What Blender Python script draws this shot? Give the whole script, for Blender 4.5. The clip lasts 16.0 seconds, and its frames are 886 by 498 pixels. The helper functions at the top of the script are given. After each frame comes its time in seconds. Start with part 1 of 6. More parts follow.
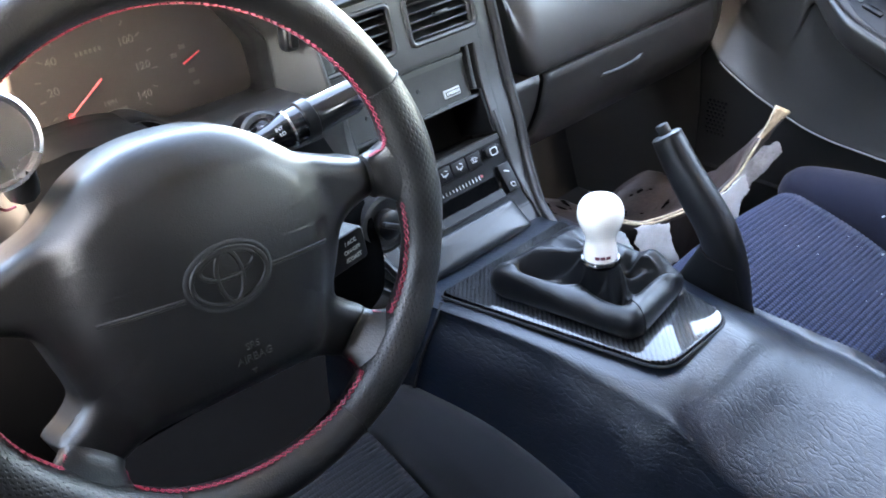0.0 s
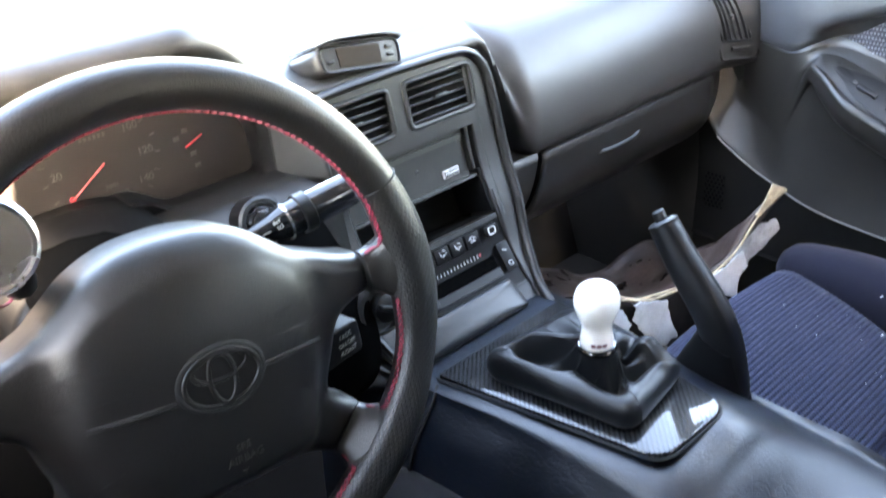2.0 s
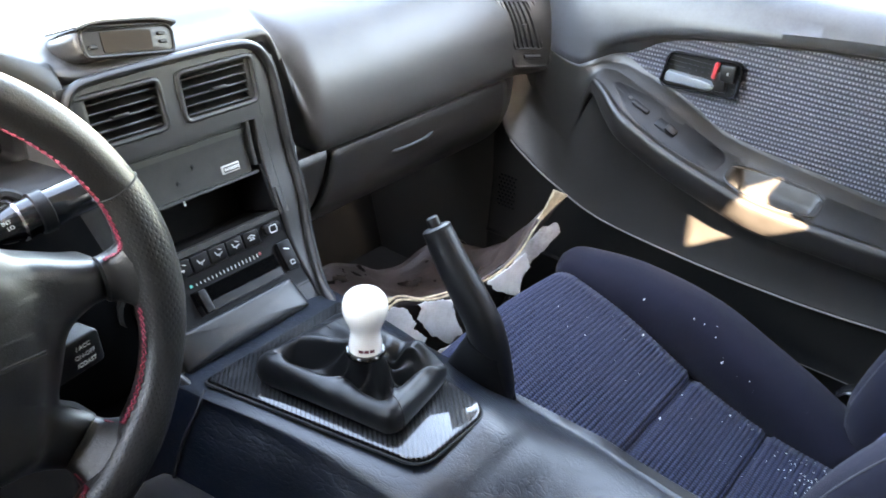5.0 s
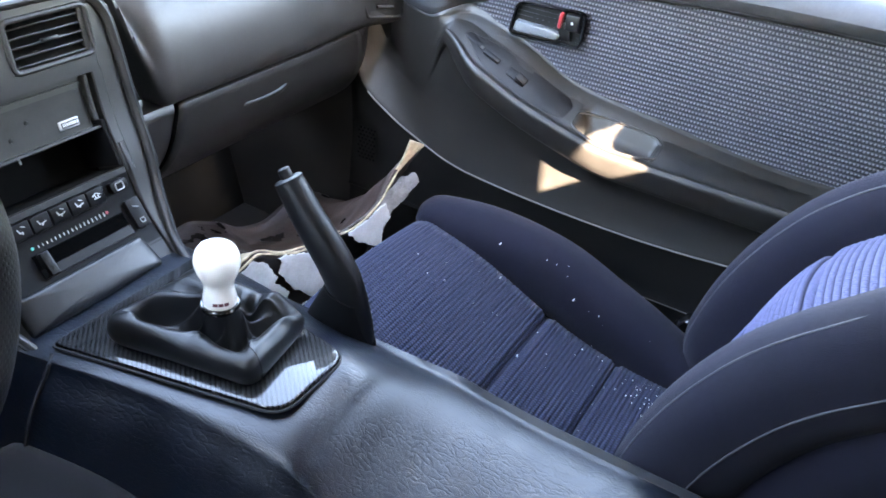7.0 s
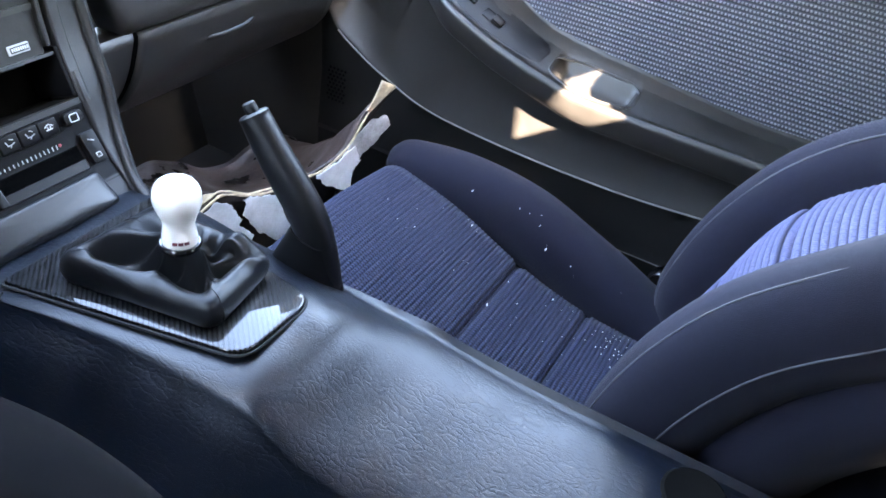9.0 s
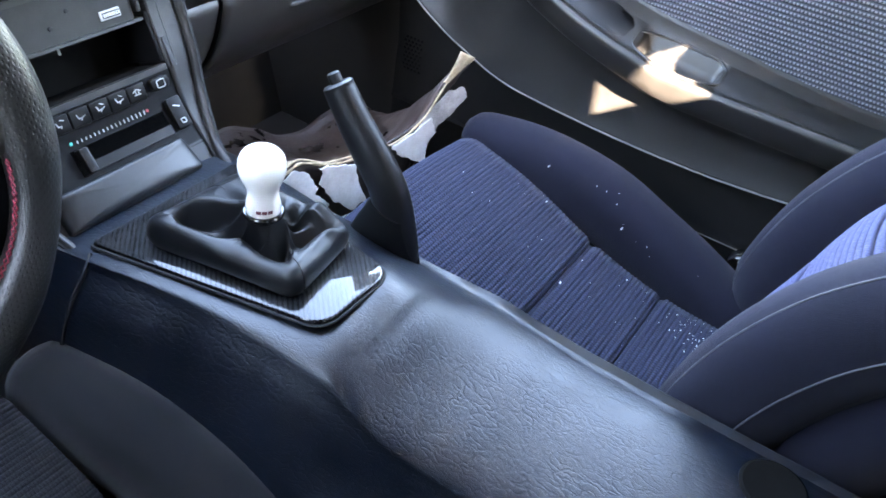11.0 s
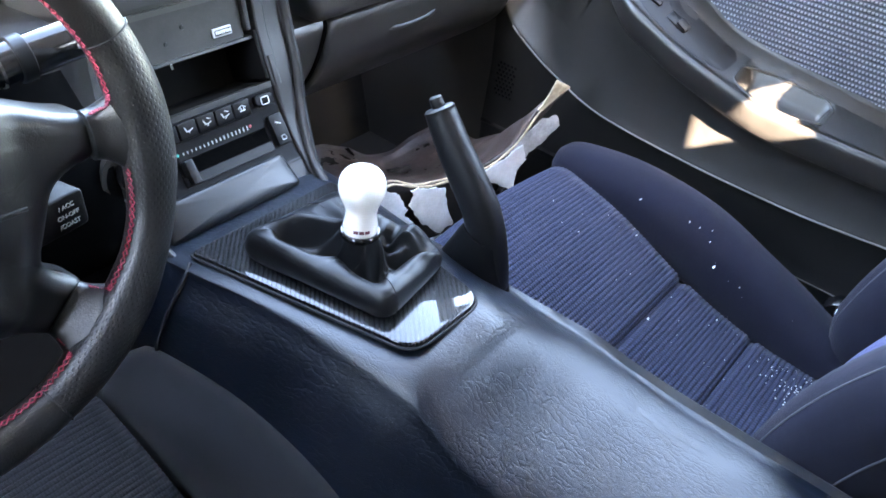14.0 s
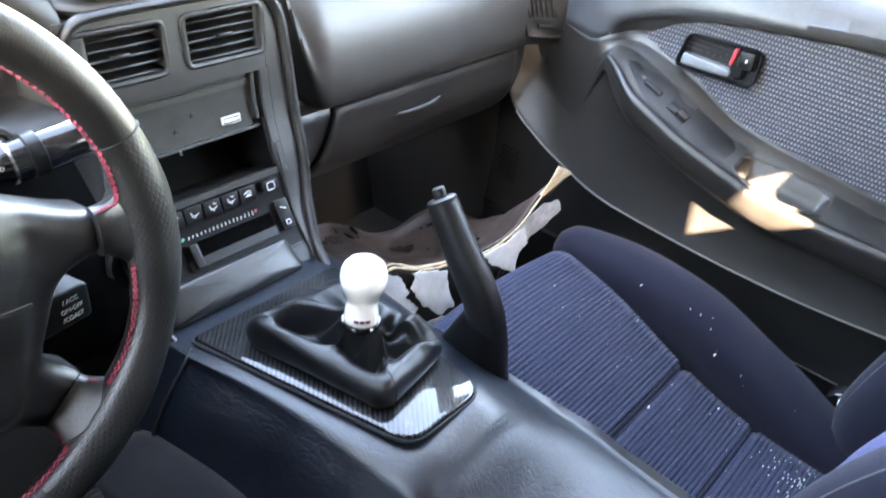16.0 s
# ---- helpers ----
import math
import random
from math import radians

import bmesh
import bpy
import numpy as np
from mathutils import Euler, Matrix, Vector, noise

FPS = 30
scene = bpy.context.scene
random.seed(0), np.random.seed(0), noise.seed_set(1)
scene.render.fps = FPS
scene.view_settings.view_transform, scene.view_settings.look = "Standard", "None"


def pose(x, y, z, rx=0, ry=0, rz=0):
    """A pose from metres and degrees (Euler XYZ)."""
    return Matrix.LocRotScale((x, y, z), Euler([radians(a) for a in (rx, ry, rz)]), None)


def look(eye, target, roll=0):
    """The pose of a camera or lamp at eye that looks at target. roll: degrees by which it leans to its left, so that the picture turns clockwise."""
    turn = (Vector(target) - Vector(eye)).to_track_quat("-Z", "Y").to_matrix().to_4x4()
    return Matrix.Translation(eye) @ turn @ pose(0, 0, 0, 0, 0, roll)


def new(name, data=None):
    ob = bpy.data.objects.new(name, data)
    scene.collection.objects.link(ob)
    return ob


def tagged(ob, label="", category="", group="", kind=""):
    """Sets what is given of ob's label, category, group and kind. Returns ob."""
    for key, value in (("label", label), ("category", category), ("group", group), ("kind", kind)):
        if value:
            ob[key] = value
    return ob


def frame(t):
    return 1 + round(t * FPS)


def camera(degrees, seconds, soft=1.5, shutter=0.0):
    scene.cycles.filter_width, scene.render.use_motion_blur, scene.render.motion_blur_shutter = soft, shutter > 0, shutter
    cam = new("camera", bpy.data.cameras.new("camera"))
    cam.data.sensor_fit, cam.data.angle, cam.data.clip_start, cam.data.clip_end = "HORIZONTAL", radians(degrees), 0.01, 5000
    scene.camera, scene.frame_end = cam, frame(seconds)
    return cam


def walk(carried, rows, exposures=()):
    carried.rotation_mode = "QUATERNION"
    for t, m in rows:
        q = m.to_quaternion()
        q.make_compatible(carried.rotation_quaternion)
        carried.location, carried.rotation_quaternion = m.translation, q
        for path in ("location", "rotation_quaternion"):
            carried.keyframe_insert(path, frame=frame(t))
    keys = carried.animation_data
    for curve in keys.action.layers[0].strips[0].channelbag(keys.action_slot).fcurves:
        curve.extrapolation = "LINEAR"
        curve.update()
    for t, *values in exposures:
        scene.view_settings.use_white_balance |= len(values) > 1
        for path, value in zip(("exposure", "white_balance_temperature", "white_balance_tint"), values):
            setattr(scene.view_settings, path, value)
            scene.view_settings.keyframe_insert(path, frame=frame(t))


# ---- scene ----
cam = camera(56.6, 16.0, soft=1.6, shutter=0.4)
# seconds, x, y, z, yaw, pitch, roll
PATH = [
    (0, -0.5252, -0.4200, 0.9147, -38.95, -32.89, -5.66),
    (0.5, -0.5342, -0.4172, 0.9242, -41.52, -34.93, -4.15),
    (1, -0.5384, -0.4177, 0.9330, -41.18, -35.56, -4.50),
    (1.5, -0.5350, -0.4106, 0.9341, -40.02, -34.22, -4.54),
    (2, -0.5085, -0.4133, 0.9453, -39.11, -29.51, -4.94),
    (2.5, -0.4807, -0.4125, 0.9653, -39.13, -26.88, -4.10),
    (3, -0.4699, -0.4261, 0.9695, -40.77, -27.29, -2.94),
    (3.5, -0.4646, -0.4267, 0.9638, -43.63, -28.40, -1.37),
    (4, -0.4583, -0.4339, 0.9606, -47.60, -29.71, 1.13),
    (4.5, -0.4608, -0.4352, 0.9631, -50.27, -30.12, 2.62),
    (5, -0.4600, -0.4416, 0.9598, -52.89, -30.88, 3.53),
    (7.5, -0.4611, -0.4720, 0.9621, -65.10, -33.64, 7.76),
    (8, -0.4515, -0.4701, 0.9507, -66.17, -34.39, 8.84),
    (10.5, -0.4438, -0.4408, 0.9337, -63.98, -38.23, 9.61),
    (11, -0.4482, -0.4369, 0.9348, -62.04, -38.76, 9.18),
    (11.5, -0.4503, -0.4311, 0.9382, -60.43, -38.78, 9.00),
    (12, -0.4530, -0.4281, 0.9407, -58.98, -38.56, 8.71),
    (12.5, -0.4559, -0.4237, 0.9401, -57.64, -37.86, 8.56),
    (13, -0.4554, -0.4174, 0.9358, -56.42, -37.08, 8.50),
    (13.5, -0.4577, -0.4199, 0.9354, -56.27, -36.86, 8.34),
    (14, -0.4571, -0.4139, 0.9307, -55.76, -37.87, 8.49),
    (14.5, -0.4594, -0.4112, 0.9241, -55.17, -38.45, 8.29),
    (15, -0.4537, -0.4014, 0.9343, -54.43, -38.73, 7.43),
    (15.5, -0.4526, -0.4061, 0.9416, -53.53, -37.12, 7.73),
    (16, -0.4508, -0.4086, 0.9526, -54.62, -33.35, 8.76),
]

# seconds, stops, kelvin, tint
EXPO = [(0.0, 7.13, 7900.0, 18.0), (1.0, 7.22, 7900.0, 18.0), (1.6, 7.24, 7900.0, 18.0), (2.1, 6.78, 8300.0, 18.0), (2.4, 5.82, 8300.0, 18.0), (3.5, 6.22, 8600.0, 18.0), (5.0, 6.90, 8900.0, 18.0), (7.5, 6.97, 7800.0, 18.0), (10.5, 7.12, 7600.0, 18.0), (14.5, 7.22, 7700.0, 18.0), (15.3, 7.22, 7900.0, 18.0), (16.0, 7.25, 8700.0, 18.0)]


def eye_pose(x, y, z, yaw, pitch, roll):
    ahead = Vector((-math.sin(radians(yaw)) * math.cos(radians(pitch)), math.cos(radians(yaw)) * math.cos(radians(pitch)), math.sin(radians(pitch))))
    eye = Vector((x, y, z))
    return look(eye, eye + ahead, roll)


walk(cam, [(t, eye_pose(*row)) for t, *row in PATH], exposures=EXPO)

# ---- light: open sky, sun from behind on the driver's side ----
SUN_EL, SUN_AZ = 30.0, 211.0  # degrees; azimuth from +y towards +x
world = bpy.data.worlds.new("sky")
scene.world = world
world.use_nodes = True
wn = world.node_tree
sky = wn.nodes.new("ShaderNodeTexSky")
sky.sky_type, sky.sun_disc = "NISHITA", False
sky.sun_elevation, sky.sun_rotation = radians(SUN_EL), radians(SUN_AZ)
sky.air_density, sky.dust_density, sky.ozone_density = 1.0, 1.5, 1.0
wn.links.new(sky.outputs[0], wn.nodes["Background"].inputs[0])
wn.nodes["Background"].inputs[1].default_value = 0.095
sun = new("sun", bpy.data.lights.new("sun", "SUN"))
sun.data.energy, sun.data.angle, sun.data.color = 5.0, radians(0.53), (1.0, 0.93, 0.83)
sun_from = Vector((math.sin(radians(SUN_AZ)) * math.cos(radians(SUN_EL)), math.cos(radians(SUN_AZ)) * math.cos(radians(SUN_EL)), math.sin(radians(SUN_EL))))
sun.matrix_world = look(sun_from * 20, (0, 0, 0))


# ---- materials ----
def mat(name, color, rough=0.5, metal=0.0, vary=0.15, scale=30.0, bump=0.0, bump_scale=400.0, spec=0.5, coat=0.0, rough_vary=0.04, sheen=0.0):
    m = bpy.data.materials.new(name)
    m.use_nodes = True
    nt = m.node_tree
    b = nt.nodes["Principled BSDF"]
    tc = nt.nodes.new("ShaderNodeTexCoord")
    n1 = nt.nodes.new("ShaderNodeTexNoise")
    n1.inputs["Scale"].default_value, n1.inputs["Detail"].default_value = scale, 6
    nt.links.new(tc.outputs["Object"], n1.inputs["Vector"])
    n2 = nt.nodes.new("ShaderNodeTexNoise")
    n2.inputs["Scale"].default_value, n2.inputs["Detail"].default_value = scale * 9, 4
    nt.links.new(tc.outputs["Object"], n2.inputs["Vector"])
    mixn = nt.nodes.new("ShaderNodeMath")
    mixn.operation = "MULTIPLY_ADD"
    nt.links.new(n2.outputs[0], mixn.inputs[0])
    mixn.inputs[1].default_value = 0.45
    nt.links.new(n1.outputs[0], mixn.inputs[2])
    ramp = nt.nodes.new("ShaderNodeMapRange")
    ramp.inputs[1].default_value, ramp.inputs[2].default_value = 0.45, 1.0
    ramp.inputs[3].default_value, ramp.inputs[4].default_value = 1 - vary, 1 + vary
    nt.links.new(mixn.outputs[0], ramp.inputs[0])
    mul = nt.nodes.new("ShaderNodeVectorMath")
    mul.operation = "SCALE"
    mul.inputs[0].default_value = color
    nt.links.new(ramp.outputs[0], mul.inputs["Scale"])
    nt.links.new(mul.outputs[0], b.inputs["Base Color"])
    rr = nt.nodes.new("ShaderNodeMapRange")
    rr.inputs[1].default_value, rr.inputs[2].default_value = 0.3, 0.7
    rr.inputs[3].default_value, rr.inputs[4].default_value = max(0.02, rough - rough_vary), min(1, rough + rough_vary)
    nt.links.new(n1.outputs[0], rr.inputs[0])
    nt.links.new(rr.outputs[0], b.inputs["Roughness"])
    b.inputs["Metallic"].default_value = metal
    b.inputs["Specular IOR Level"].default_value = spec
    b.inputs["Coat Weight"].default_value = coat
    b.inputs["Coat Roughness"].default_value = 0.05
    if sheen:
        b.inputs["Sheen Weight"].default_value, b.inputs["Sheen Roughness"].default_value = sheen, 0.5
    if bump:
        n3 = nt.nodes.new("ShaderNodeTexNoise")
        n3.inputs["Scale"].default_value, n3.inputs["Detail"].default_value = bump_scale, 3
        nt.links.new(tc.outputs["Object"], n3.inputs["Vector"])
        bp = nt.nodes.new("ShaderNodeBump")
        bp.inputs["Strength"].default_value, bp.inputs["Distance"].default_value = bump, 0.001
        nt.links.new(n3.outputs[0], bp.inputs["Height"])
        nt.links.new(bp.outputs[0], b.inputs["Normal"])
    return m


DASH = mat("dash_vinyl", (0.0205, 0.0186, 0.0167), 0.42, bump=0.35, bump_scale=900, vary=0.28, rough_vary=0.06)
# Door vinyl set paler and bluer than the dash, daylight put into its colour.
PAD_LIT = mat("door_vinyl_lit", (0.030, 0.031, 0.034), 0.45, bump=0.35, bump_scale=900, vary=0.25)
STACK = mat("stack_plastic", (0.0105, 0.0100, 0.0095), 0.40, bump=0.25, bump_scale=1200, spec=0.42, vary=0.25)
LID_GREY = mat("grey_lid_plastic", (0.0062, 0.0070, 0.0084), 0.33, bump=0.2, bump_scale=1200, spec=0.48, vary=0.2)
BLACK = mat("black_plastic", (0.0042, 0.0042, 0.0046), 0.38, bump=0.15, bump_scale=900, spec=0.30)
DARK = mat("dark_recess", (0.006, 0.006, 0.006), 0.7)
GLOSS = mat("gloss_black", (0.008, 0.008, 0.009), 0.15, rough_vary=0.05)
LEATHER = mat("wheel_leather", (0.0088, 0.0083, 0.0082), 0.36, bump=0.3, bump_scale=700)
RED = mat("red_thread", (0.22, 0.012, 0.032), 0.6)
WHITE = mat("white_knob", (0.84, 0.80, 0.72), 0.2, vary=0.03, coat=0.4)
CLOTH = mat("navy_cloth", (0.0056, 0.0058, 0.0135), 0.9, bump=0.6, bump_scale=1300, sheen=0.05, spec=0.2)
CLOTH_D = mat("charcoal_cloth", (0.005, 0.005, 0.0062), 0.95, bump=0.5, bump_scale=1500, sheen=0.15, spec=0.2)
CARPET = mat("black_carpet", (0.013, 0.0115, 0.010), 1.0, bump=1.0, bump_scale=600, spec=0.1)
HEAD = mat("grey_headliner", (0.17, 0.167, 0.162), 0.95, bump=0.4, bump_scale=900)
TAN = mat("tan_backing", (0.46, 0.37, 0.25), 1.0, vary=0.4, scale=90, bump=1.0, bump_scale=500, spec=0.05)
PAPER = mat("pale_foam", (0.55, 0.56, 0.56), 0.8, vary=0.2)
CHROME = mat("brushed_metal", (0.6, 0.6, 0.62), 0.25, metal=1.0, vary=0.05)
MARK = mat("white_print", (0.42, 0.42, 0.40), 0.6, vary=0.05)
NEEDLE = mat("red_paint", (0.30, 0.02, 0.025), 0.4, vary=0.05)
FLAKE = mat("pale_flakes", (0.7, 0.7, 0.66), 0.7)
DIM = mat("faint_print", (0.042, 0.040, 0.036), 0.6, vary=0.05)
DIAL = mat("white_dial", (0.9, 0.89, 0.87), 0.5, vary=0.04)
GREY = mat("grey_outdoors", (0.4, 0.39, 0.37), 0.9, vary=0.2, scale=2)
TRIM = mat("dark_pillar_trim", (0.045, 0.042, 0.039), 0.8, bump=0.3, bump_scale=900)
BODY = mat("car_paint", (0.6, 0.6, 0.6), 0.3, coat=0.5)

glass = bpy.data.materials.new("window_glass")
glass.use_nodes = True
g_nt = glass.node_tree
g_nt.nodes.remove(g_nt.nodes["Principled BSDF"])
g_tr = g_nt.nodes.new("ShaderNodeBsdfTransparent")
g_tr.inputs[0].default_value = (0.86, 0.9, 0.88, 1)
g_gl = g_nt.nodes.new("ShaderNodeBsdfGlossy")
g_gl.inputs["Roughness"].default_value = 0.02
g_mx = g_nt.nodes.new("ShaderNodeMixShader")
g_mx.inputs[0].default_value = 0.06
g_nt.links.new(g_tr.outputs[0], g_mx.inputs[1])
g_nt.links.new(g_gl.outputs[0], g_mx.inputs[2])
g_nt.links.new(g_mx.outputs[0], g_nt.nodes["Material Output"].inputs[0])


def carbon():
    """Clear-coated twill weave, about 3 mm a tow."""
    m = bpy.data.materials.new("carbon_fibre")
    m.use_nodes = True
    nt = m.node_tree
    b = nt.nodes["Principled BSDF"]
    tc = nt.nodes.new("ShaderNodeTexCoord")
    sep = nt.nodes.new("ShaderNodeSeparateXYZ")
    nt.links.new(tc.outputs["Object"], sep.inputs[0])

    def op(kind, a, v):
        n = nt.nodes.new("ShaderNodeMath")
        n.operation = kind
        for k, q in enumerate((a, v)):
            if isinstance(q, (int, float)):
                n.inputs[k].default_value = q
            else:
                nt.links.new(q, n.inputs[k])
        return n.outputs[0]

    col = op("FLOOR", op("MULTIPLY", sep.outputs[0], 640.0), 0.0)
    shifted = op("SUBTRACT", op("MULTIPLY", sep.outputs[1], 640.0), col)
    over = op("GREATER_THAN", op("FRACT", op("MULTIPLY", shifted, 0.25), 0.0), 0.5)
    fine_x = op("SINE", op("MULTIPLY", sep.outputs[0], 9000.0), 0.0)
    fine_y = op("SINE", op("MULTIPLY", sep.outputs[1], 9000.0), 0.0)
    ramp = nt.nodes.new("ShaderNodeMix")
    ramp.data_type = "RGBA"
    ramp.inputs[6].default_value, ramp.inputs[7].default_value = (0.0012, 0.0012, 0.0014, 1), (0.0130, 0.0130, 0.0145, 1)
    nt.links.new(over, ramp.inputs[0])
    nt.links.new(ramp.outputs[2], b.inputs["Base Color"])
    b.inputs["Roughness"].default_value, b.inputs["Specular IOR Level"].default_value = 0.38, 0.15
    b.inputs["Coat Weight"].default_value, b.inputs["Coat Roughness"].default_value = 1.0, 0.015
    bp = nt.nodes.new("ShaderNodeBump")
    bp.inputs["Strength"].default_value, bp.inputs["Distance"].default_value = 0.5, 0.0004
    nt.links.new(op("ADD", over, op("MULTIPLY", op("ADD", fine_x, fine_y), 0.08)), bp.inputs["Height"])
    nt.links.new(bp.outputs[0], b.inputs["Normal"])
    return m


def creased(name, color, rough, creases=0.6, scale=90.0, spec=0.5, stretch=0.45, cover=0.47, line=0.16):
    """Vinyl or leather: a net of fine wrinkles, stronger in worn patches, over a pebbled grain."""
    m = mat(name, color, rough, bump=0.22, bump_scale=1100, spec=spec, rough_vary=0.04, vary=0.3)
    nt = m.node_tree
    b = nt.nodes["Principled BSDF"]
    old = b.inputs["Normal"].links[0].from_node
    tc = nt.nodes.new("ShaderNodeTexCoord")
    warp = nt.nodes.new("ShaderNodeTexNoise")
    warp.inputs["Scale"].default_value, warp.inputs["Detail"].default_value = scale * 0.4, 2
    nt.links.new(tc.outputs["Object"], warp.inputs["Vector"])
    push = nt.nodes.new("ShaderNodeVectorMath")
    push.operation = "MULTIPLY_ADD"
    nt.links.new(warp.outputs["Color"], push.inputs[0])
    push.inputs[1].default_value = (1.8 / scale,) * 3
    nt.links.new(tc.outputs["Object"], push.inputs[2])
    last = old.outputs[0]
    for k, (size, deep) in enumerate(((scale, 1.0), (scale * 2.3, 0.45))):
        mp = nt.nodes.new("ShaderNodeMapping")
        mp.inputs["Rotation"].default_value = (0.2, 0.3, 0.7 + 0.9 * k)
        mp.inputs["Scale"].default_value = (size, size * stretch, size)
        nt.links.new(push.outputs[0], mp.inputs[0])
        cell = nt.nodes.new("ShaderNodeTexVoronoi")
        cell.feature = "DISTANCE_TO_EDGE"
        cell.inputs["Scale"].default_value = 1.0
        nt.links.new(mp.outputs[0], cell.inputs["Vector"])
        r = nt.nodes.new("ShaderNodeMapRange")
        r.interpolation_type = "SMOOTHSTEP"
        r.inputs[1].default_value, r.inputs[2].default_value = 0.0, line
        nt.links.new(cell.outputs["Distance"], r.inputs[0])
        patch = nt.nodes.new("ShaderNodeTexNoise")
        patch.inputs["Scale"].default_value, patch.inputs["Detail"].default_value = scale * (0.13 + 0.1 * k), 3
        nt.links.new(tc.outputs["Object"], patch.inputs["Vector"])
        pr = nt.nodes.new("ShaderNodeMapRange")
        pr.inputs[1].default_value, pr.inputs[2].default_value, pr.inputs[3].default_value, pr.inputs[4].default_value = cover, cover + 0.21, 0.05 * creases, creases
        nt.links.new(patch.outputs[0], pr.inputs[0])
        bp = nt.nodes.new("ShaderNodeBump")
        bp.inputs["Distance"].default_value = 0.0007 * deep * 90.0 / scale
        nt.links.new(pr.outputs[0], bp.inputs["Strength"])
        nt.links.new(r.outputs[0], bp.inputs["Height"])
        nt.links.new(last, bp.inputs["Normal"])
        last = bp.outputs[0]
    nt.links.new(last, b.inputs["Normal"])
    return m


def perforated(name, color, rough):
    """Leather pricked with staggered rows of small holes, laid out by the surface's own metres (UV)."""
    m = mat(name, color, rough, bump=0.25, bump_scale=800)
    nt = m.node_tree
    b = nt.nodes["Principled BSDF"]
    old = b.inputs["Normal"].links[0].from_node
    src = b.inputs["Base Color"].links[0].from_socket
    uv = nt.nodes.new("ShaderNodeUVMap")
    uv.uv_map = "metres"
    dots = None
    for off in (0.0, 0.5):
        mp = nt.nodes.new("ShaderNodeMapping")
        mp.inputs["Scale"].default_value, mp.inputs["Location"].default_value = (145, 255, 1), (off, off, 0)
        nt.links.new(uv.outputs[0], mp.inputs[0])
        fr = nt.nodes.new("ShaderNodeVectorMath")
        fr.operation = "FRACTION"
        nt.links.new(mp.outputs[0], fr.inputs[0])
        ds = nt.nodes.new("ShaderNodeVectorMath")
        ds.operation = "DISTANCE"
        nt.links.new(fr.outputs[0], ds.inputs[0])
        ds.inputs[1].default_value = (0.5, 0.5, 0)
        if dots is None:
            dots = ds.outputs["Value"]
        else:
            mn = nt.nodes.new("ShaderNodeMath")
            mn.operation = "MINIMUM"
            nt.links.new(dots, mn.inputs[0])
            nt.links.new(ds.outputs["Value"], mn.inputs[1])
            dots = mn.outputs[0]
    r = nt.nodes.new("ShaderNodeMapRange")
    r.inputs[1].default_value, r.inputs[2].default_value = 0.12, 0.20
    nt.links.new(dots, r.inputs[0])
    mx = nt.nodes.new("ShaderNodeMix")
    mx.data_type = "RGBA"
    mx.inputs[6].default_value = (0.001, 0.001, 0.001, 1)
    nt.links.new(r.outputs[0], mx.inputs[0])
    nt.links.new(src, mx.inputs[7])
    nt.links.new(mx.outputs[2], b.inputs["Base Color"])
    bp = nt.nodes.new("ShaderNodeBump")
    bp.inputs["Strength"].default_value, bp.inputs["Distance"].default_value = 0.5, 0.0006
    nt.links.new(r.outputs[0], bp.inputs["Height"])
    nt.links.new(old.outputs[0], bp.inputs["Normal"])
    nt.links.new(bp.outputs[0], b.inputs["Normal"])
    return m


def corded(name, color, thread, crest=0.0, rate=160.0, fill=0.62, rough=0.9):
    """Corded cloth: flecks of a lighter thread along the crest of every cord, laid out by the cloth's own UV (metres, cords)."""
    m = mat(name, color, rough, bump=0.5, bump_scale=1600, sheen=0.05, spec=0.2)
    nt = m.node_tree
    b = nt.nodes["Principled BSDF"]
    src = b.inputs["Base Color"].links[0].from_socket

    def op(kind, a, v=0.0, w=0.0):
        n = nt.nodes.new("ShaderNodeMath")
        n.operation = kind
        for k, q in enumerate((a, v, w)):
            if isinstance(q, (int, float)):
                n.inputs[k].default_value = q
            else:
                nt.links.new(q, n.inputs[k])
        return n.outputs[0]

    uv = nt.nodes.new("ShaderNodeUVMap")
    uv.uv_map = "cords"
    sep = nt.nodes.new("ShaderNodeSeparateXYZ")
    nt.links.new(uv.outputs[0], sep.inputs[0])
    tc = nt.nodes.new("ShaderNodeTexCoord")
    n1 = nt.nodes.new("ShaderNodeTexNoise")
    n1.inputs["Scale"].default_value, n1.inputs["Detail"].default_value = 300.0, 3
    nt.links.new(tc.outputs["Object"], n1.inputs["Vector"])
    v = op("ADD", sep.outputs[1], 0.5 - crest)
    off = op("ABSOLUTE", op("SUBTRACT", op("FRACT", v), 0.5))
    top = nt.nodes.new("ShaderNodeMapRange")
    top.inputs[1].default_value, top.inputs[2].default_value, top.inputs[3].default_value, top.inputs[4].default_value = 0.16, 0.34, 1.0, 0.0
    nt.links.new(off, top.inputs[0])
    row = op("MULTIPLY", op("FLOOR", v), 0.37)
    run = op("FRACT", op("ADD", op("MULTIPLY", sep.outputs[0], rate), op("ADD", row, op("MULTIPLY", n1.outputs[0], 0.5))))
    dash = op("LESS_THAN", run, fill)
    amount = op("MULTIPLY", op("MULTIPLY", top.outputs[0], dash), op("MULTIPLY_ADD", n1.outputs[0], 1.4, 0.0))
    mx = nt.nodes.new("ShaderNodeMix")
    mx.data_type = "RGBA"
    mx.inputs[7].default_value = (*thread, 1)
    nt.links.new(amount, mx.inputs[0])
    nt.links.new(src, mx.inputs[6])
    nt.links.new(mx.outputs[2], b.inputs["Base Color"])
    return m


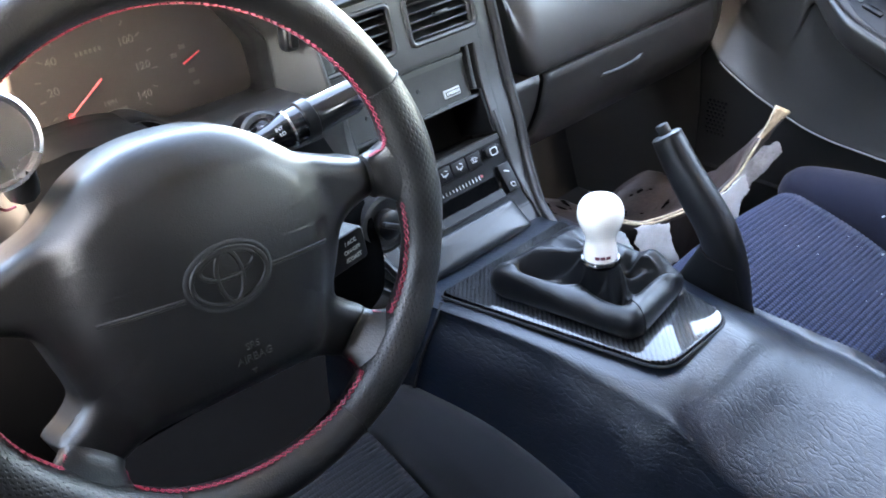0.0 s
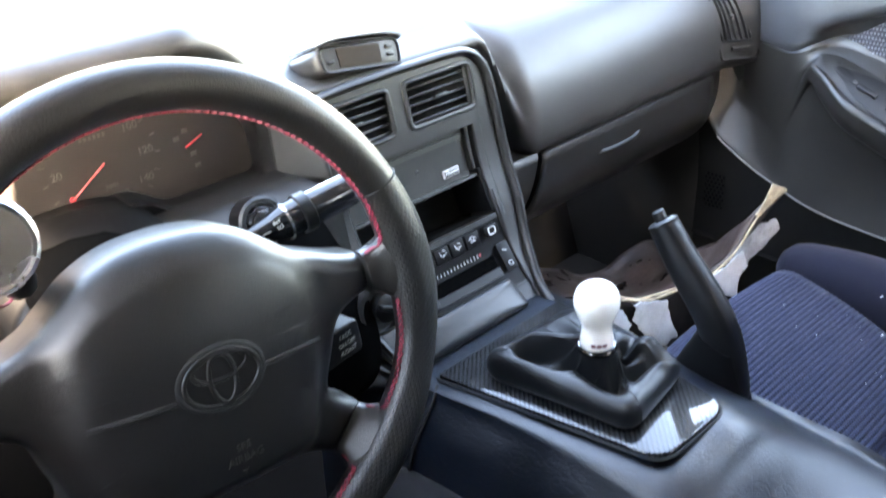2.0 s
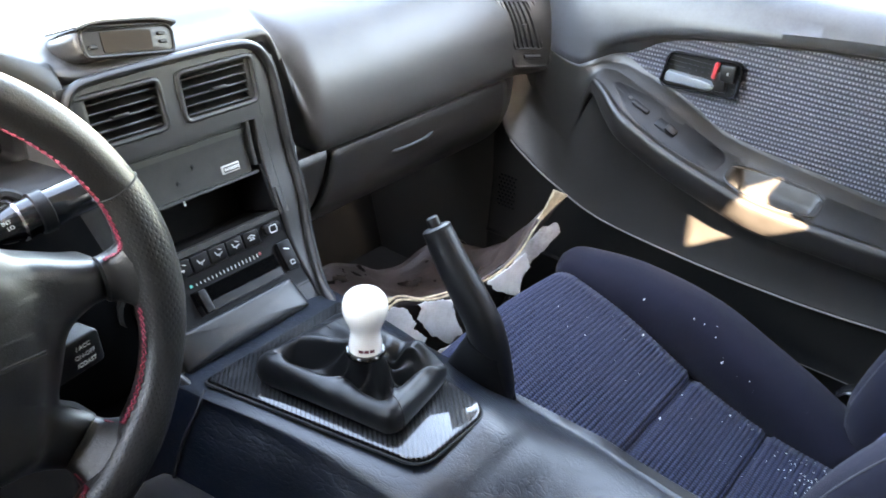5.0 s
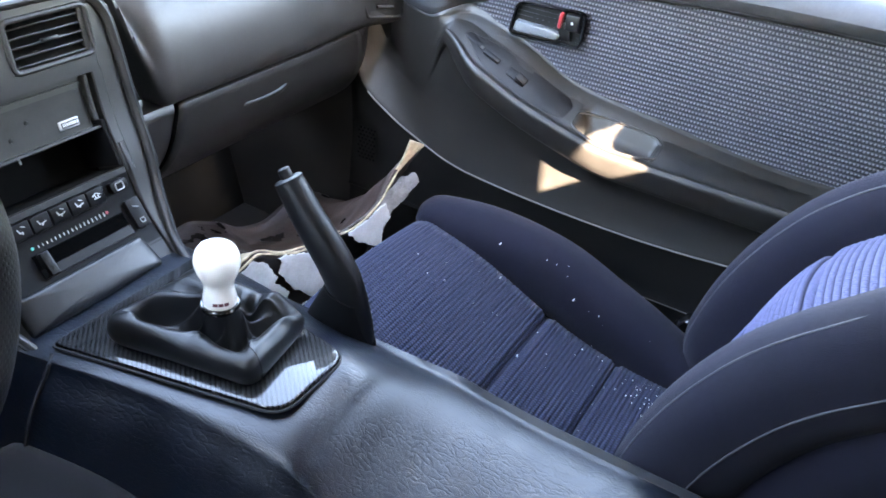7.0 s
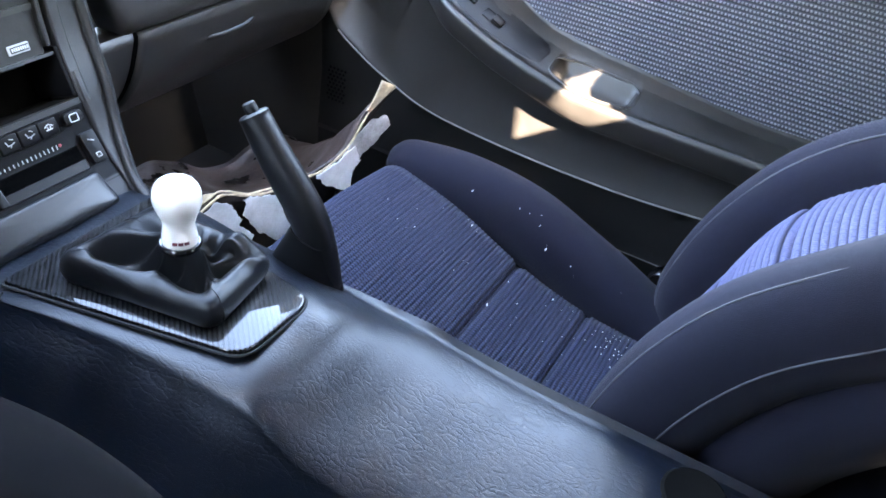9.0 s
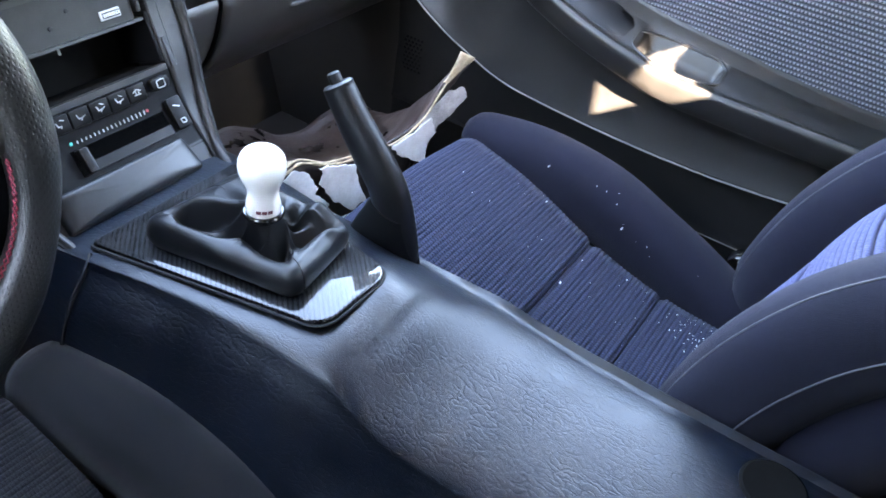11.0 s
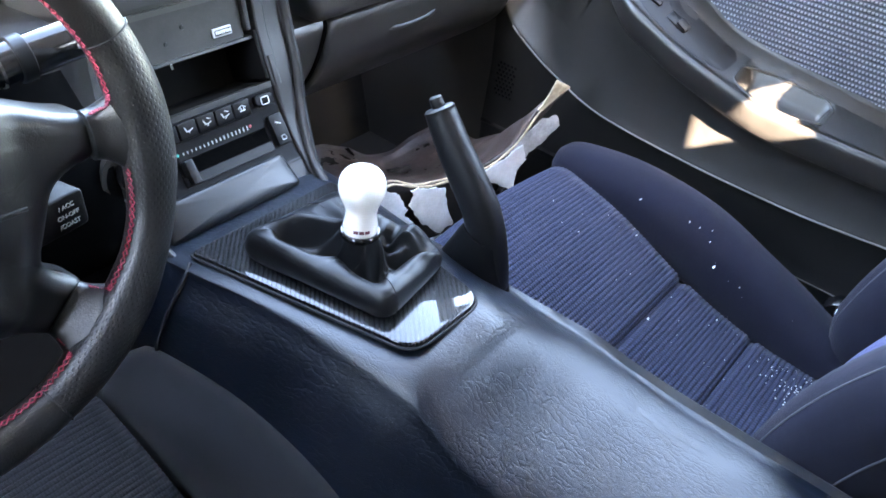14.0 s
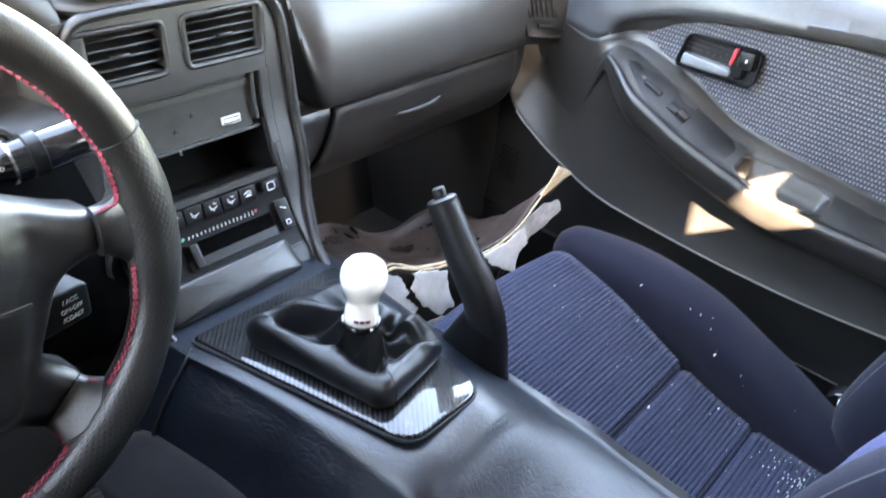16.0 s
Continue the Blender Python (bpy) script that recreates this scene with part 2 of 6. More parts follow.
PALE_SEAL = mat("pale_seal", (0.35, 0.35, 0.34), 0.6)
LEVER = mat("satin_lever", (0.10, 0.11, 0.12), 0.32)
CARBON = carbon()
BRAKE = mat("brake_plastic", (0.0036, 0.0036, 0.0040), 0.38, bump=0.3, bump_scale=700, spec=0.28, rough_vary=0.06)
CONSOLE = creased("console_vinyl", (0.0020, 0.0044, 0.0092), 0.34, 0.36, 150.0, 0.56, 0.24, 0.36, 0.12)
AIRBAG = creased("airbag_vinyl", (0.0072, 0.0067, 0.0066), 0.36, 0.12, 120.0, 0.43, 0.25)
BOOT = creased("boot_leather", (0.0045, 0.0048, 0.0056), 0.40, 0.12, 200.0, 0.38)
PANEL = mat("matt_black_panel", (0.0026, 0.0026, 0.0028), 0.5, bump=0.15, bump_scale=900, spec=0.12)
KEYCAP = mat("key_plastic", (0.0026, 0.0026, 0.0028), 0.4, bump=0.1, bump_scale=900, spec=0.2)
# Matt cloth; its near-black also holds the shade under the map pocket rim.
LOWER_SHADED = mat("door_lower_cloth_shaded", (0.006, 0.0056, 0.0054), 0.85, bump=0.6, bump_scale=900, spec=0.2)
# Radio bay lining and console recess: their darkness is shade put into the colour.
CAVITY_SHADE = mat("cavity_shade", (0.005, 0.0048, 0.0045), 0.9, spec=0.05)
# Near-zero black: shade of slots, holes and the knee space held in colour.
SHADE_BLACK = mat("shade_black", (0.0008, 0.0008, 0.0008), 0.9, spec=0.02)
# Dash vinyl darkened: shade of armrest, lower door and glovebox is in the colour.
VINYL_SHADED = mat("armrest_vinyl_shaded", (0.0125, 0.0113, 0.0101), 0.36, bump=0.35, bump_scale=900, spec=0.5)
PIPING = mat("worn_grey_piping", (0.13, 0.125, 0.118), 0.5)
EMBOSS = mat("worn_embossing", (0.03, 0.028, 0.027), 0.45)
LEATHER_P = perforated("perforated_leather", (0.0070, 0.0067, 0.0067), 0.40)
UNDER = mat("bare_board", (0.016, 0.011, 0.009), 0.6, vary=0.6, scale=40, bump=0.4, bump_scale=300)
GREYED = mat("dirty_foam", (0.30, 0.30, 0.30), 0.7, vary=0.5, scale=40)
BROWN = mat("scuffed_board", (0.06, 0.042, 0.036), 0.40, vary=0.95, scale=18, bump=0.4, bump_scale=200, rough_vary=0.2)
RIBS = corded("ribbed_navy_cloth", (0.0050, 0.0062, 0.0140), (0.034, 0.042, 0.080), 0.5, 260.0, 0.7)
# Backrest copy of the navy cloth, paler for the light from the windscreen.
RIBS_LIT = corded("ribbed_navy_cloth_lit", (0.020, 0.022, 0.050), (0.100, 0.108, 0.205), 0.5, 260.0, 0.85)
RIBS_D = corded("ribbed_charcoal_cloth", (0.0038, 0.0038, 0.0046), (0.016, 0.016, 0.019), 0.5, 260.0, 0.7)
RIBS_DOOR = corded("ribbed_grey_cloth", (0.036, 0.036, 0.045), (0.17, 0.17, 0.19), 0.0, 200.0, 0.55)


# ---- mesh helpers ----
ORIGIN = {}


def part(name, bm, material, parent=None, label="", solid=0.0, smooth=40, level=0):
    me = bpy.data.meshes.new(name)
    base = ORIGIN.get(parent, Vector((0, 0, 0))) if parent else Vector((0, 0, 0))
    bmesh.ops.recalc_face_normals(bm, faces=bm.faces)
    bm.transform(Matrix.Translation(-base))
    bm.to_mesh(me)
    bm.free()
    me.materials.append(material)
    me.shade_smooth()
    me.set_sharp_from_angle(angle=radians(smooth))
    ob = new(name, me)
    if parent:
        ob.parent = parent
    ORIGIN[ob] = base
    if label:
        ob["label"] = label
    if solid:
        md = ob.modifiers.new("thickness", "SOLIDIFY")
        md.thickness, md.offset = solid, 0.0
    if level:
        md = ob.modifiers.new("smooth", "SUBSURF")
        md.levels = md.render_levels = level
    return ob


def thing(name, base, label, category, group="", kind=""):
    ob = new(name)
    ob.empty_display_size = 0.05
    ob.location = base
    ORIGIN[ob] = Vector(base)
    return tagged(ob, label, category, group, kind)


def smoothstep(a, b, x):
    t = min(1.0, max(0.0, (x - a) / (b - a)))
    return t * t * (3 - 2 * t)


def lerp(a, b, t):
    return a + (b - a) * t


def spline(pts, n, closed=False):
    """Catmull-Rom through the points, n steps a span."""
    p = [Vector(q) for q in pts]
    out = []
    m = len(p)
    for i in range(m if closed else m - 1):
        a, b, c, d = (p[(i - 1) % m], p[i], p[(i + 1) % m], p[(i + 2) % m]) if closed else (p[max(i - 1, 0)], p[i], p[i + 1], p[min(i + 2, m - 1)])
        for k in range(n):
            t = k / n
            out.append(0.5 * ((2 * b) + (c - a) * t + (2 * a - 5 * b + 4 * c - d) * t * t + (3 * b - a - 3 * c + d) * t ** 3))
    if not closed:
        out.append(p[-1])
    return out


def curve1(pts, x):
    """Piecewise smooth value through (x, v) pairs in rising x."""
    if x <= pts[0][0]:
        return pts[0][1]
    for i in range(len(pts) - 1):
        (x0, v0), (x1, v1) = pts[i], pts[i + 1]
        if x <= x1:
            xa, va = pts[i - 1] if i else pts[i]
            xb, vb = pts[min(i + 2, len(pts) - 1)]
            m0, m1 = (v1 - va) / (x1 - xa), (vb - v0) / (xb - x0)
            h, t = x1 - x0, (x - x0) / (x1 - x0)
            return (2 * t ** 3 - 3 * t * t + 1) * v0 + (t ** 3 - 2 * t * t + t) * h * m0 + (3 * t * t - 2 * t ** 3) * v1 + (t ** 3 - t * t) * h * m1
    return pts[-1][1]


def loft(rings, closed=True, caps=True):
    bm = bmesh.new()
    rows = [[bm.verts.new(p) for p in r] for r in rings]
    n = len(rows[0])
    for a, b in zip(rows, rows[1:]):
        for i in range(n if closed else n - 1):
            j = (i + 1) % n
            bm.faces.new((a[i], a[j], b[j], b[i]))
    if caps and closed:
        bm.faces.new(rows[0])
        bm.faces.new(rows[-1][::-1])
    return bm


def grid(f, nu, nv, closed_u=False):
    return loft([[f(i / (nu if closed_u else nu - 1), j / (nv - 1)) for i in range(nu)] for j in range(nv)], closed=closed_u, caps=False)


def sweep(path, radii, n=12, up=(0, 0, 1), caps=True, closed=False, power=2.0):
    """A tube along the path; radii: one (a, b) or one for each point, b along up."""
    path = [Vector(p) for p in path]
    if not isinstance(radii, list):
        radii = [radii] * len(path)
    rings = []
    for i, p in enumerate(path):
        if closed:
            d = path[(i + 1) % len(path)] - path[i - 1]
        else:
            d = path[min(i + 1, len(path) - 1)] - path[max(i - 1, 0)]
        d.normalize()
        side = d.cross(Vector(up)).normalized()
        top = side.cross(d)
        a, b = radii[i] if isinstance(radii[i], tuple) else (radii[i], radii[i])
        ring = []
        for k in range(n):
            c, s = math.cos(2 * math.pi * k / n), math.sin(2 * math.pi * k / n)
            ring.append(p + side * a * math.copysign(abs(c) ** (2 / power), c) + top * b * math.copysign(abs(s) ** (2 / power), s))
        rings.append(ring)
    if closed:
        rings.append(rings[0])
        bm = bmesh.new()
        rows = [[bm.verts.new(q) for q in r] for r in rings[:-1]]
        for i in range(len(rows)):
            a, b = rows[i], rows[(i + 1) % len(rows)]
            for k in range(n):
                bm.faces.new((a[k], a[(k + 1) % n], b[(k + 1) % n], b[k]))
        return bm
    return loft(rings, True, caps)


def block(size, m=None, bevel=0.0, seg=2):
    bm = bmesh.new()
    bmesh.ops.create_cube(bm, size=1.0, matrix=Matrix.Diagonal((*size, 1)))
    if bevel:
        bmesh.ops.bevel(bm, geom=bm.edges[:], offset=bevel, segments=seg, profile=0.5, affect="EDGES")
    if m is not None:
        bm.transform(m)
    return bm


def rounded(poly, r, n=5):
    """A polygon in the plane with rounded corners; r: one radius or one for each corner."""
    out = []
    m = len(poly)
    for i in range(m):
        a, b, c = Vector(poly[i - 1]), Vector(poly[i]), Vector(poly[(i + 1) % m])
        rr = r[i] if isinstance(r, (list, tuple)) else r
        p, q = b + (a - b).normalized() * rr, b + (c - b).normalized() * rr
        for k in range(n + 1):
            t = k / n
            out.append((1 - t) ** 2 * p + 2 * t * (1 - t) * b + t * t * q)
    return out


def prism(poly, z0, z1, m=None, bevel=0.0):
    """The outline extruded from z0 to z1, its upper rim rounded by bevel."""
    c = sum((Vector(p[:2]) for p in poly), Vector((0, 0))) / len(poly)
    steps = [(z0, 0.0), (z1, 0.0)]
    if bevel:
        steps = [(z0, 0.0)] + [(z1 - bevel + bevel * math.sin(a), bevel * (1 - math.cos(a))) for a in (0, math.pi / 6, math.pi / 3, math.pi / 2)]
    rings = []
    for z, inset in steps:
        ring = []
        for p in poly:
            v = Vector(p[:2])
            w = v - c
            ring.append(Vector((*(c + w * max(0.05, 1 - inset / max(w.length, 1e-6))), z)))
        rings.append(ring)
    bm = loft(rings)
    if m is not None:
        bm.transform(m)
    return bm


def lathe(profile, n=32, m=None):
    rings = [[Vector((r * math.cos(2 * math.pi * k / n), r * math.sin(2 * math.pi * k / n), z)) for k in range(n)] for r, z in profile]
    bm = loft(rings)
    if m is not None:
        bm.transform(m)
    return bm


def join(*bms):
    out = bmesh.new()
    for b in bms:
        me = bpy.data.meshes.new("tmp")
        b.to_mesh(me)
        b.free()
        out.from_mesh(me)
        bpy.data.meshes.remove(me)
    return out


def frame_of(origin, x_axis, y_axis):
    """A pose with the given origin and axes."""
    x = Vector(x_axis).normalized()
    z = x.cross(Vector(y_axis)).normalized()
    y = z.cross(x)
    m = Matrix((x, y, z)).transposed().to_4x4()
    m.translation = Vector(origin)
    return m


def add_uv(bm, n, along, around):
    """Metres along and round a swept tube of n-gons, for patterns that follow it."""
    bm.verts.index_update()
    lay = bm.loops.layers.uv.new("metres")
    rows = len(bm.verts) // n
    for f in bm.faces:
        ks = [v.index // n for v in f.verts]
        js = [v.index % n for v in f.verts]
        for loop, k, j in zip(f.loops, ks, js):
            if max(ks) - min(ks) > 1 and k == 0:
                k = rows
            if max(js) - min(js) > 1 and j == 0:
                j = n
            loop[lay].uv = (k * along, j * around)
    return bm


def cord_uv(bm, nu, f):
    """UV of a grid of rows of nu points, from f(column, row): metres along the cords, and the count of cords."""
    bm.verts.index_update()
    lay = bm.loops.layers.uv.new("cords")
    for face in bm.faces:
        for loop in face.loops:
            loop[lay].uv = f(loop.vert.index % nu, loop.vert.index // nu)
    return bm


def words(text, size, m, depth=0.0003, align="CENTER"):
    cu = bpy.data.curves.new("words", "FONT")
    cu.body, cu.size, cu.extrude, cu.align_x, cu.align_y = text, size, depth, align, "CENTER"
    ob = bpy.data.objects.new("words", cu)
    scene.collection.objects.link(ob)
    me = bpy.data.meshes.new_from_object(ob.evaluated_get(bpy.context.evaluated_depsgraph_get()))
    bm = bmesh.new()
    bm.from_mesh(me)
    bm.transform(m)
    bpy.data.objects.remove(ob)
    bpy.data.curves.remove(cu)
    bpy.data.meshes.remove(me)
    return bm


# ---- shell of the car and the outside ----
def structure(name, bm, material, label, solid=0.0, smooth=40):
    return tagged(part(name, bm, material, None, "", solid, smooth), label, name.split("_")[0], "", "structure")


structure("ground", grid(lambda u, v: Vector((lerp(-600, 600, u), lerp(-600, 600, v), -0.3)), 21, 21), GREY, "pale dusty paved ground outside the car")
structure("floor", block((1.5, 1.75, 0.04), pose(0, 0.05, 0.0), 0.005), CARPET, "black carpeted car floor")
structure("wall_front", grid(lambda u, v: Vector((lerp(-0.76, 0.76, u), 0.62 + 0.2 * v, lerp(0.0, 0.67, v))), 12, 12), CARPET, "dark carpeted bulkhead at the footwell", 0.02)
structure("wall_right", block((0.04, 0.7, 0.7), pose(0.73, 0.58, 0.33), 0.01), DASH, "black kick panel beside the footwell")
structure("wall_left", block((0.04, 0.7, 0.7), pose(-0.76, 0.58, 0.33), 0.01), BLACK, "black kick panel beside the pedals")


def windshield_edge(x):
    return 0.815 - 0.65 * x * x


def windshield(u, v):
    x0 = lerp(-0.74, 0.74, u)
    return Vector((x0 * lerp(1.0, 0.78, v), lerp(windshield_edge(x0) + 0.03, 0.12 - 0.15 * x0 * x0, v), lerp(0.68, 1.10, v) + 0.05 * math.sin(math.pi * v)))


ws = structure("window_front", grid(windshield, 20, 12), glass, "clear curved windscreen glass")
ws.visible_shadow = False
structure("seal_front", sweep([Vector((x, windshield_edge(x) + 0.012, 0.692)) for x in [lerp(-0.72, 0.72, k / 30) for k in range(31)]], (0.006, 0.004), 8), GLOSS, "black rubber seal along the windscreen base")
structure("ceiling", grid(lambda u, v: Vector((lerp(-0.58, 0.58, u), lerp(0.10, -0.86, v), 1.10 + 0.04 * math.sin(math.pi * u) + 0.03 * math.sin(math.pi * v))), 16, 16), HEAD, "grey cloth headliner under the roof", 0.03)
for s, side_name in ((-1, "left"), (1, "right")):
    structure("pillar_" + side_name, sweep(spline([(s * 0.75, 0.40, 0.66), (s * 0.69, 0.27, 0.85), (s * 0.6, 0.14, 1.02), (s * 0.54, 0.05, 1.12)], 6), (0.035, 0.03), 12), TRIM, "dark grey trimmed windscreen pillar")
    structure("rail_" + side_name, sweep([(s * 0.56, 0.12, 1.11), (s * 0.57, -0.3, 1.12), (s * 0.58, -0.86, 1.10)], (0.03, 0.03), 10), HEAD, "grey trimmed roof rail above the door glass")
    # Driver glass is cut short where the added sun block begins.
    y_back = -0.56 if s > 0 else -0.10
    pane = structure("window_" + side_name, grid(lambda u, v: Vector((s * lerp(0.735, 0.59, v) + s * 0.02 * math.sin(math.pi * v), lerp(0.36 - 0.28 * v, y_back, u), lerp(0.70, 1.10, v))), 8, 8), glass, "clear side window glass")
    pane.visible_shadow = False
structure("pillar_rear_right", grid(lambda u, v: Vector((lerp(0.755, 0.585, max(0, v * 1.6 - 0.6)), lerp(-0.54, -0.88, u), lerp(0.0, 1.11, v))), 6, 10), BLACK, "dark trimmed pillar behind the passenger door", 0.03)
# Unseen and overlong: added to keep sun off the wheel and driver seat.
structure("pillar_rear_left", grid(lambda u, v: Vector((lerp(-0.755, -0.585, max(0, v * 1.6 - 0.6)), lerp(-0.10, -0.88, u), lerp(0.0, 1.11, v))), 8, 12), BLACK, "dark trimmed pillar behind the driver seat", 0.03)
structure("door_left", block((0.05, 0.6, 0.7), pose(-0.745, 0.11, 0.35), 0.02), DASH, "black driver door trim panel")
SUN_HOLE = (0.166, 0.345, 0.860, 0.940)  # unseen hole in the rear wall, sized to throw the armrest's sun patch
structure("wall_rear", join(block((1.5, 0.012, SUN_HOLE[2]), pose(0, -0.86, SUN_HOLE[2] / 2)), block((1.5, 0.012, 1.14 - SUN_HOLE[3]), pose(0, -0.86, (1.14 + SUN_HOLE[3]) / 2)), block((SUN_HOLE[0] + 0.75, 0.012, SUN_HOLE[3] - SUN_HOLE[2]), pose((SUN_HOLE[0] - 0.75) / 2, -0.86, (SUN_HOLE[2] + SUN_HOLE[3]) / 2)), block((0.75 - SUN_HOLE[1], 0.012, SUN_HOLE[3] - SUN_HOLE[2]), pose((SUN_HOLE[1] + 0.75) / 2, -0.86, (SUN_HOLE[2] + SUN_HOLE[3]) / 2))), BLACK, "black trimmed bulkhead with a small rear window")
structure("bonnet", grid(lambda u, v: Vector((lerp(-0.75, 0.75, u), lerp(0.88, 2.0, v), 0.655 - 0.22 * v * v - 0.25 * (u - 0.5) ** 2)), 16, 16), BODY, "sunlit pale car bonnet beyond the windscreen", 0.01)
wiper = thing("wiper", (0.1, 0.87, 0.67), "black wiper arm resting below the windscreen", "wiper")
part("arm", sweep([(0.105, 0.865, 0.672), (0.118, 0.865, 0.694), (0.135, 0.865, 0.686), (0.16, 0.865, 0.672), (0.4, 0.86, 0.655)], [0.004, 0.007, 0.006, 0.004, 0.004], 8), BLACK, wiper)

# ---- dashboard ----
dashboard = thing("dashboard", (0, 0.45, 0.4), "black moulded vinyl dashboard with a raised driver hood", "dashboard")
P_DRV = [(0.74, 0.688), (0.55, 0.733), (0.38, 0.772), (0.285, 0.782), (0.262, 0.772), (0.268, 0.755), (0.30, 0.750), (0.37, 0.745)]
P_MID = [(0.81, 0.688), (0.60, 0.70), (0.42, 0.704), (0.375, 0.708), (0.348, 0.702), (0.322, 0.691), (0.290, 0.683), (0.292, 0.672)]
P_PAS = [(0.75, 0.688), (0.55, 0.70), (0.40, 0.70), (0.315, 0.675), (0.272, 0.625), (0.257, 0.57), (0.260, 0.527), (0.300, 0.514)]


def dash_profile(x):
    a = smoothstep(-0.23, -0.075, x)
    b = smoothstep(0.14, 0.205, x)
    out = []
    for k, (d, m, p) in enumerate(zip(P_DRV, P_MID, P_PAS)):
        v = Vector(d).lerp(Vector(m), a).lerp(Vector(p), b)
        if x < -0.45 and k > 0:
            v.y = lerp(v.y - 0.05, v.y, smoothstep(-0.72, -0.52, x))
        if x > 0.62 and k > 2:
            v.x -= 0.02 * smoothstep(0.62, 0.70, x)
        if k == 0:
            v.x = windshield_edge(x)
        out.append(v)
    return [Vector((x, q.x, q.y)) for q in spline([(q.x, q.y, 0) for q in out], 6)]


part("dash_top", loft([dash_profile(lerp(-0.73, 0.72, i / 264)) for i in range(265)], closed=False, caps=False), DASH, dashboard, "", 0.005)
part("dash_end", grid(lambda u, v: Vector((0.72 + 0.012 * math.sin(u * math.pi / 2), 0.0, 0.0)) + dash_profile(0.72)[int(v * 42)].xyz - Vector((0.72, 0, 0)) + Vector((0, 0.012 * u * u, 0)), 5, 43), DASH, dashboard)


def glove(u, v):
    x = lerp(0.15, 0.72, u)
    side = 0.05 * smoothstep(0.82, 1.0, u)
    return Vector((x, side + curve1([(0, 0.30), (0.06, 0.270), (0.14, 0.2645), (0.4, 0.270), (0.6, 0.292), (0.78, 0.335), (1, 0.47)], v), curve1([(0, 0.5195), (0.06, 0.5185), (0.14, 0.506), (0.4, 0.458), (0.6, 0.42), (0.78, 0.385), (1, 0.33)], v)))


def door_face(u, v):
    """Glovebox door: its hinge side leans in towards the foot."""
    return glove(lerp(lerp(0.125, 0.065, v), lerp(0.80, 0.84, v), u), lerp(0.05, 0.72, v)) + Vector((0, -0.0035, 0))


part("lower_panel", grid(glove, 30, 30), VINYL_SHADED, dashboard, "black lower dash panel", 0.004)
glove_door = part("glovebox_door", grid(door_face, 30, 22), VINYL_SHADED, dashboard, "black glovebox door below the dash pad", 0.006)
part("glovebox_gap", sweep([door_face(0.0, k / 20) + Vector((-0.003, 0.001, 0)) for k in range(21)], (0.0028, 0.003), 6), SHADE_BLACK, dashboard)
part("glovebox_handle", join(sweep(spline([door_face(0.30, 0.34), door_face(0.36, 0.345) + Vector((0, -0.006, 0)), door_face(0.46, 0.335) + Vector((0, -0.007, 0)), door_face(0.50, 0.33) + Vector((0, -0.004, 0)), door_face(0.54, 0.30)], 5), (0.003, 0.004), 8)), VINYL_SHADED, glove_door)
K_PROF = [(0.30, 0.30), (0.35, 0.23), (0.40, 0.185), (0.44, 0.170), (0.48, 0.172), (0.52, 0.193), (0.56, 0.236), (0.60, 0.287)]
# Panel coloured near-black for the shade behind the wheel.
part("knee_panel", grid(lambda u, v: Vector((lerp(-0.72, -0.13, u), curve1(K_PROF, lerp(0.30, 0.603, v)), lerp(0.30, 0.603, v))), 20, 26), SHADE_BLACK, dashboard, "panel under the steering column, near-black to hold its shade", 0.006)

# ---- centre stack ----
S_PROF = [(0.385, 0.110), (0.39, 0.125), (0.398, 0.150), (0.42, 0.175), (0.45, 0.203), (0.50, 0.226), (0.55, 0.247), (0.62, 0.262), (0.66, 0.270), (0.70, 0.278)]


def stack_at(z):
    y = curve1(S_PROF, z)
    dy = (curve1(S_PROF, z + 0.01) - curve1(S_PROF, z - 0.01)) / 0.02
    return Vector((0, y, z)), Vector((0, -1, dy)).normalized()


def stack_m(x, z, h=0.0, turn=0.0):
    """A pose on the stack's face: x across, y up the face, z out of it."""
    p, n = stack_at(z)
    return frame_of(p + n * h + Vector((x, 0, 0)), (1, 0, 0), Vector((1, 0, 0)).cross(n) * -1) @ Matrix.Rotation(radians(turn), 4, "Z")


def strip(x0, x1, z0, z1, h0, h1, n=4, bevel=0.0015):
    """A slab that follows the stack's face from z0 to z1, from h0 to h1 over it."""
    rings = []
    for k in range(n + 1):
        z = lerp(z0, z1, k / n)
        p, nn = stack_at(z)
        rings.append([p + nn * h + Vector((x, 0, 0)) for x, h in ((x0, h0), (x1, h0), (x1, h1 - bevel), (x1 - bevel, h1), (x0 + bevel, h1), (x0, h1 - bevel))])
    return loft(rings)


def card(x0, x1, z0, z1, h0, h1, r=0.004, bevel=0.0012):
    """A rounded slab flat on the stack, given by its edges in x and z."""
    zc = (z0 + z1) / 2
    w, t = (x1 - x0) / 2, (stack_at(z1)[0] - stack_at(z0)[0]).length / 2
    return prism(rounded([(-w, -t), (w, -t), (w, t), (-w, t)], r, 4), h0, h1, stack_m((x0 + x1) / 2, zc), bevel)


def ring_on(x0, x1, z0, z1, h, rad, r=0.008):
    zc = (z0 + z1) / 2
    w, t = (x1 - x0) / 2, (stack_at(z1)[0] - stack_at(z0)[0]).length / 2
    m = stack_m((x0 + x1) / 2, zc, h)
    return sweep([m @ Vector((p.x, p.y, 0)) for p in rounded([(-w, -t), (w, -t), (w, t), (-w, t)], r, 5)], rad, 8, up=stack_at(zc)[1], closed=True)


part("stack_core", strip(-0.126, 0.126, 0.40, 0.67, -0.075, -0.065, 8), CAVITY_SHADE, dashboard)
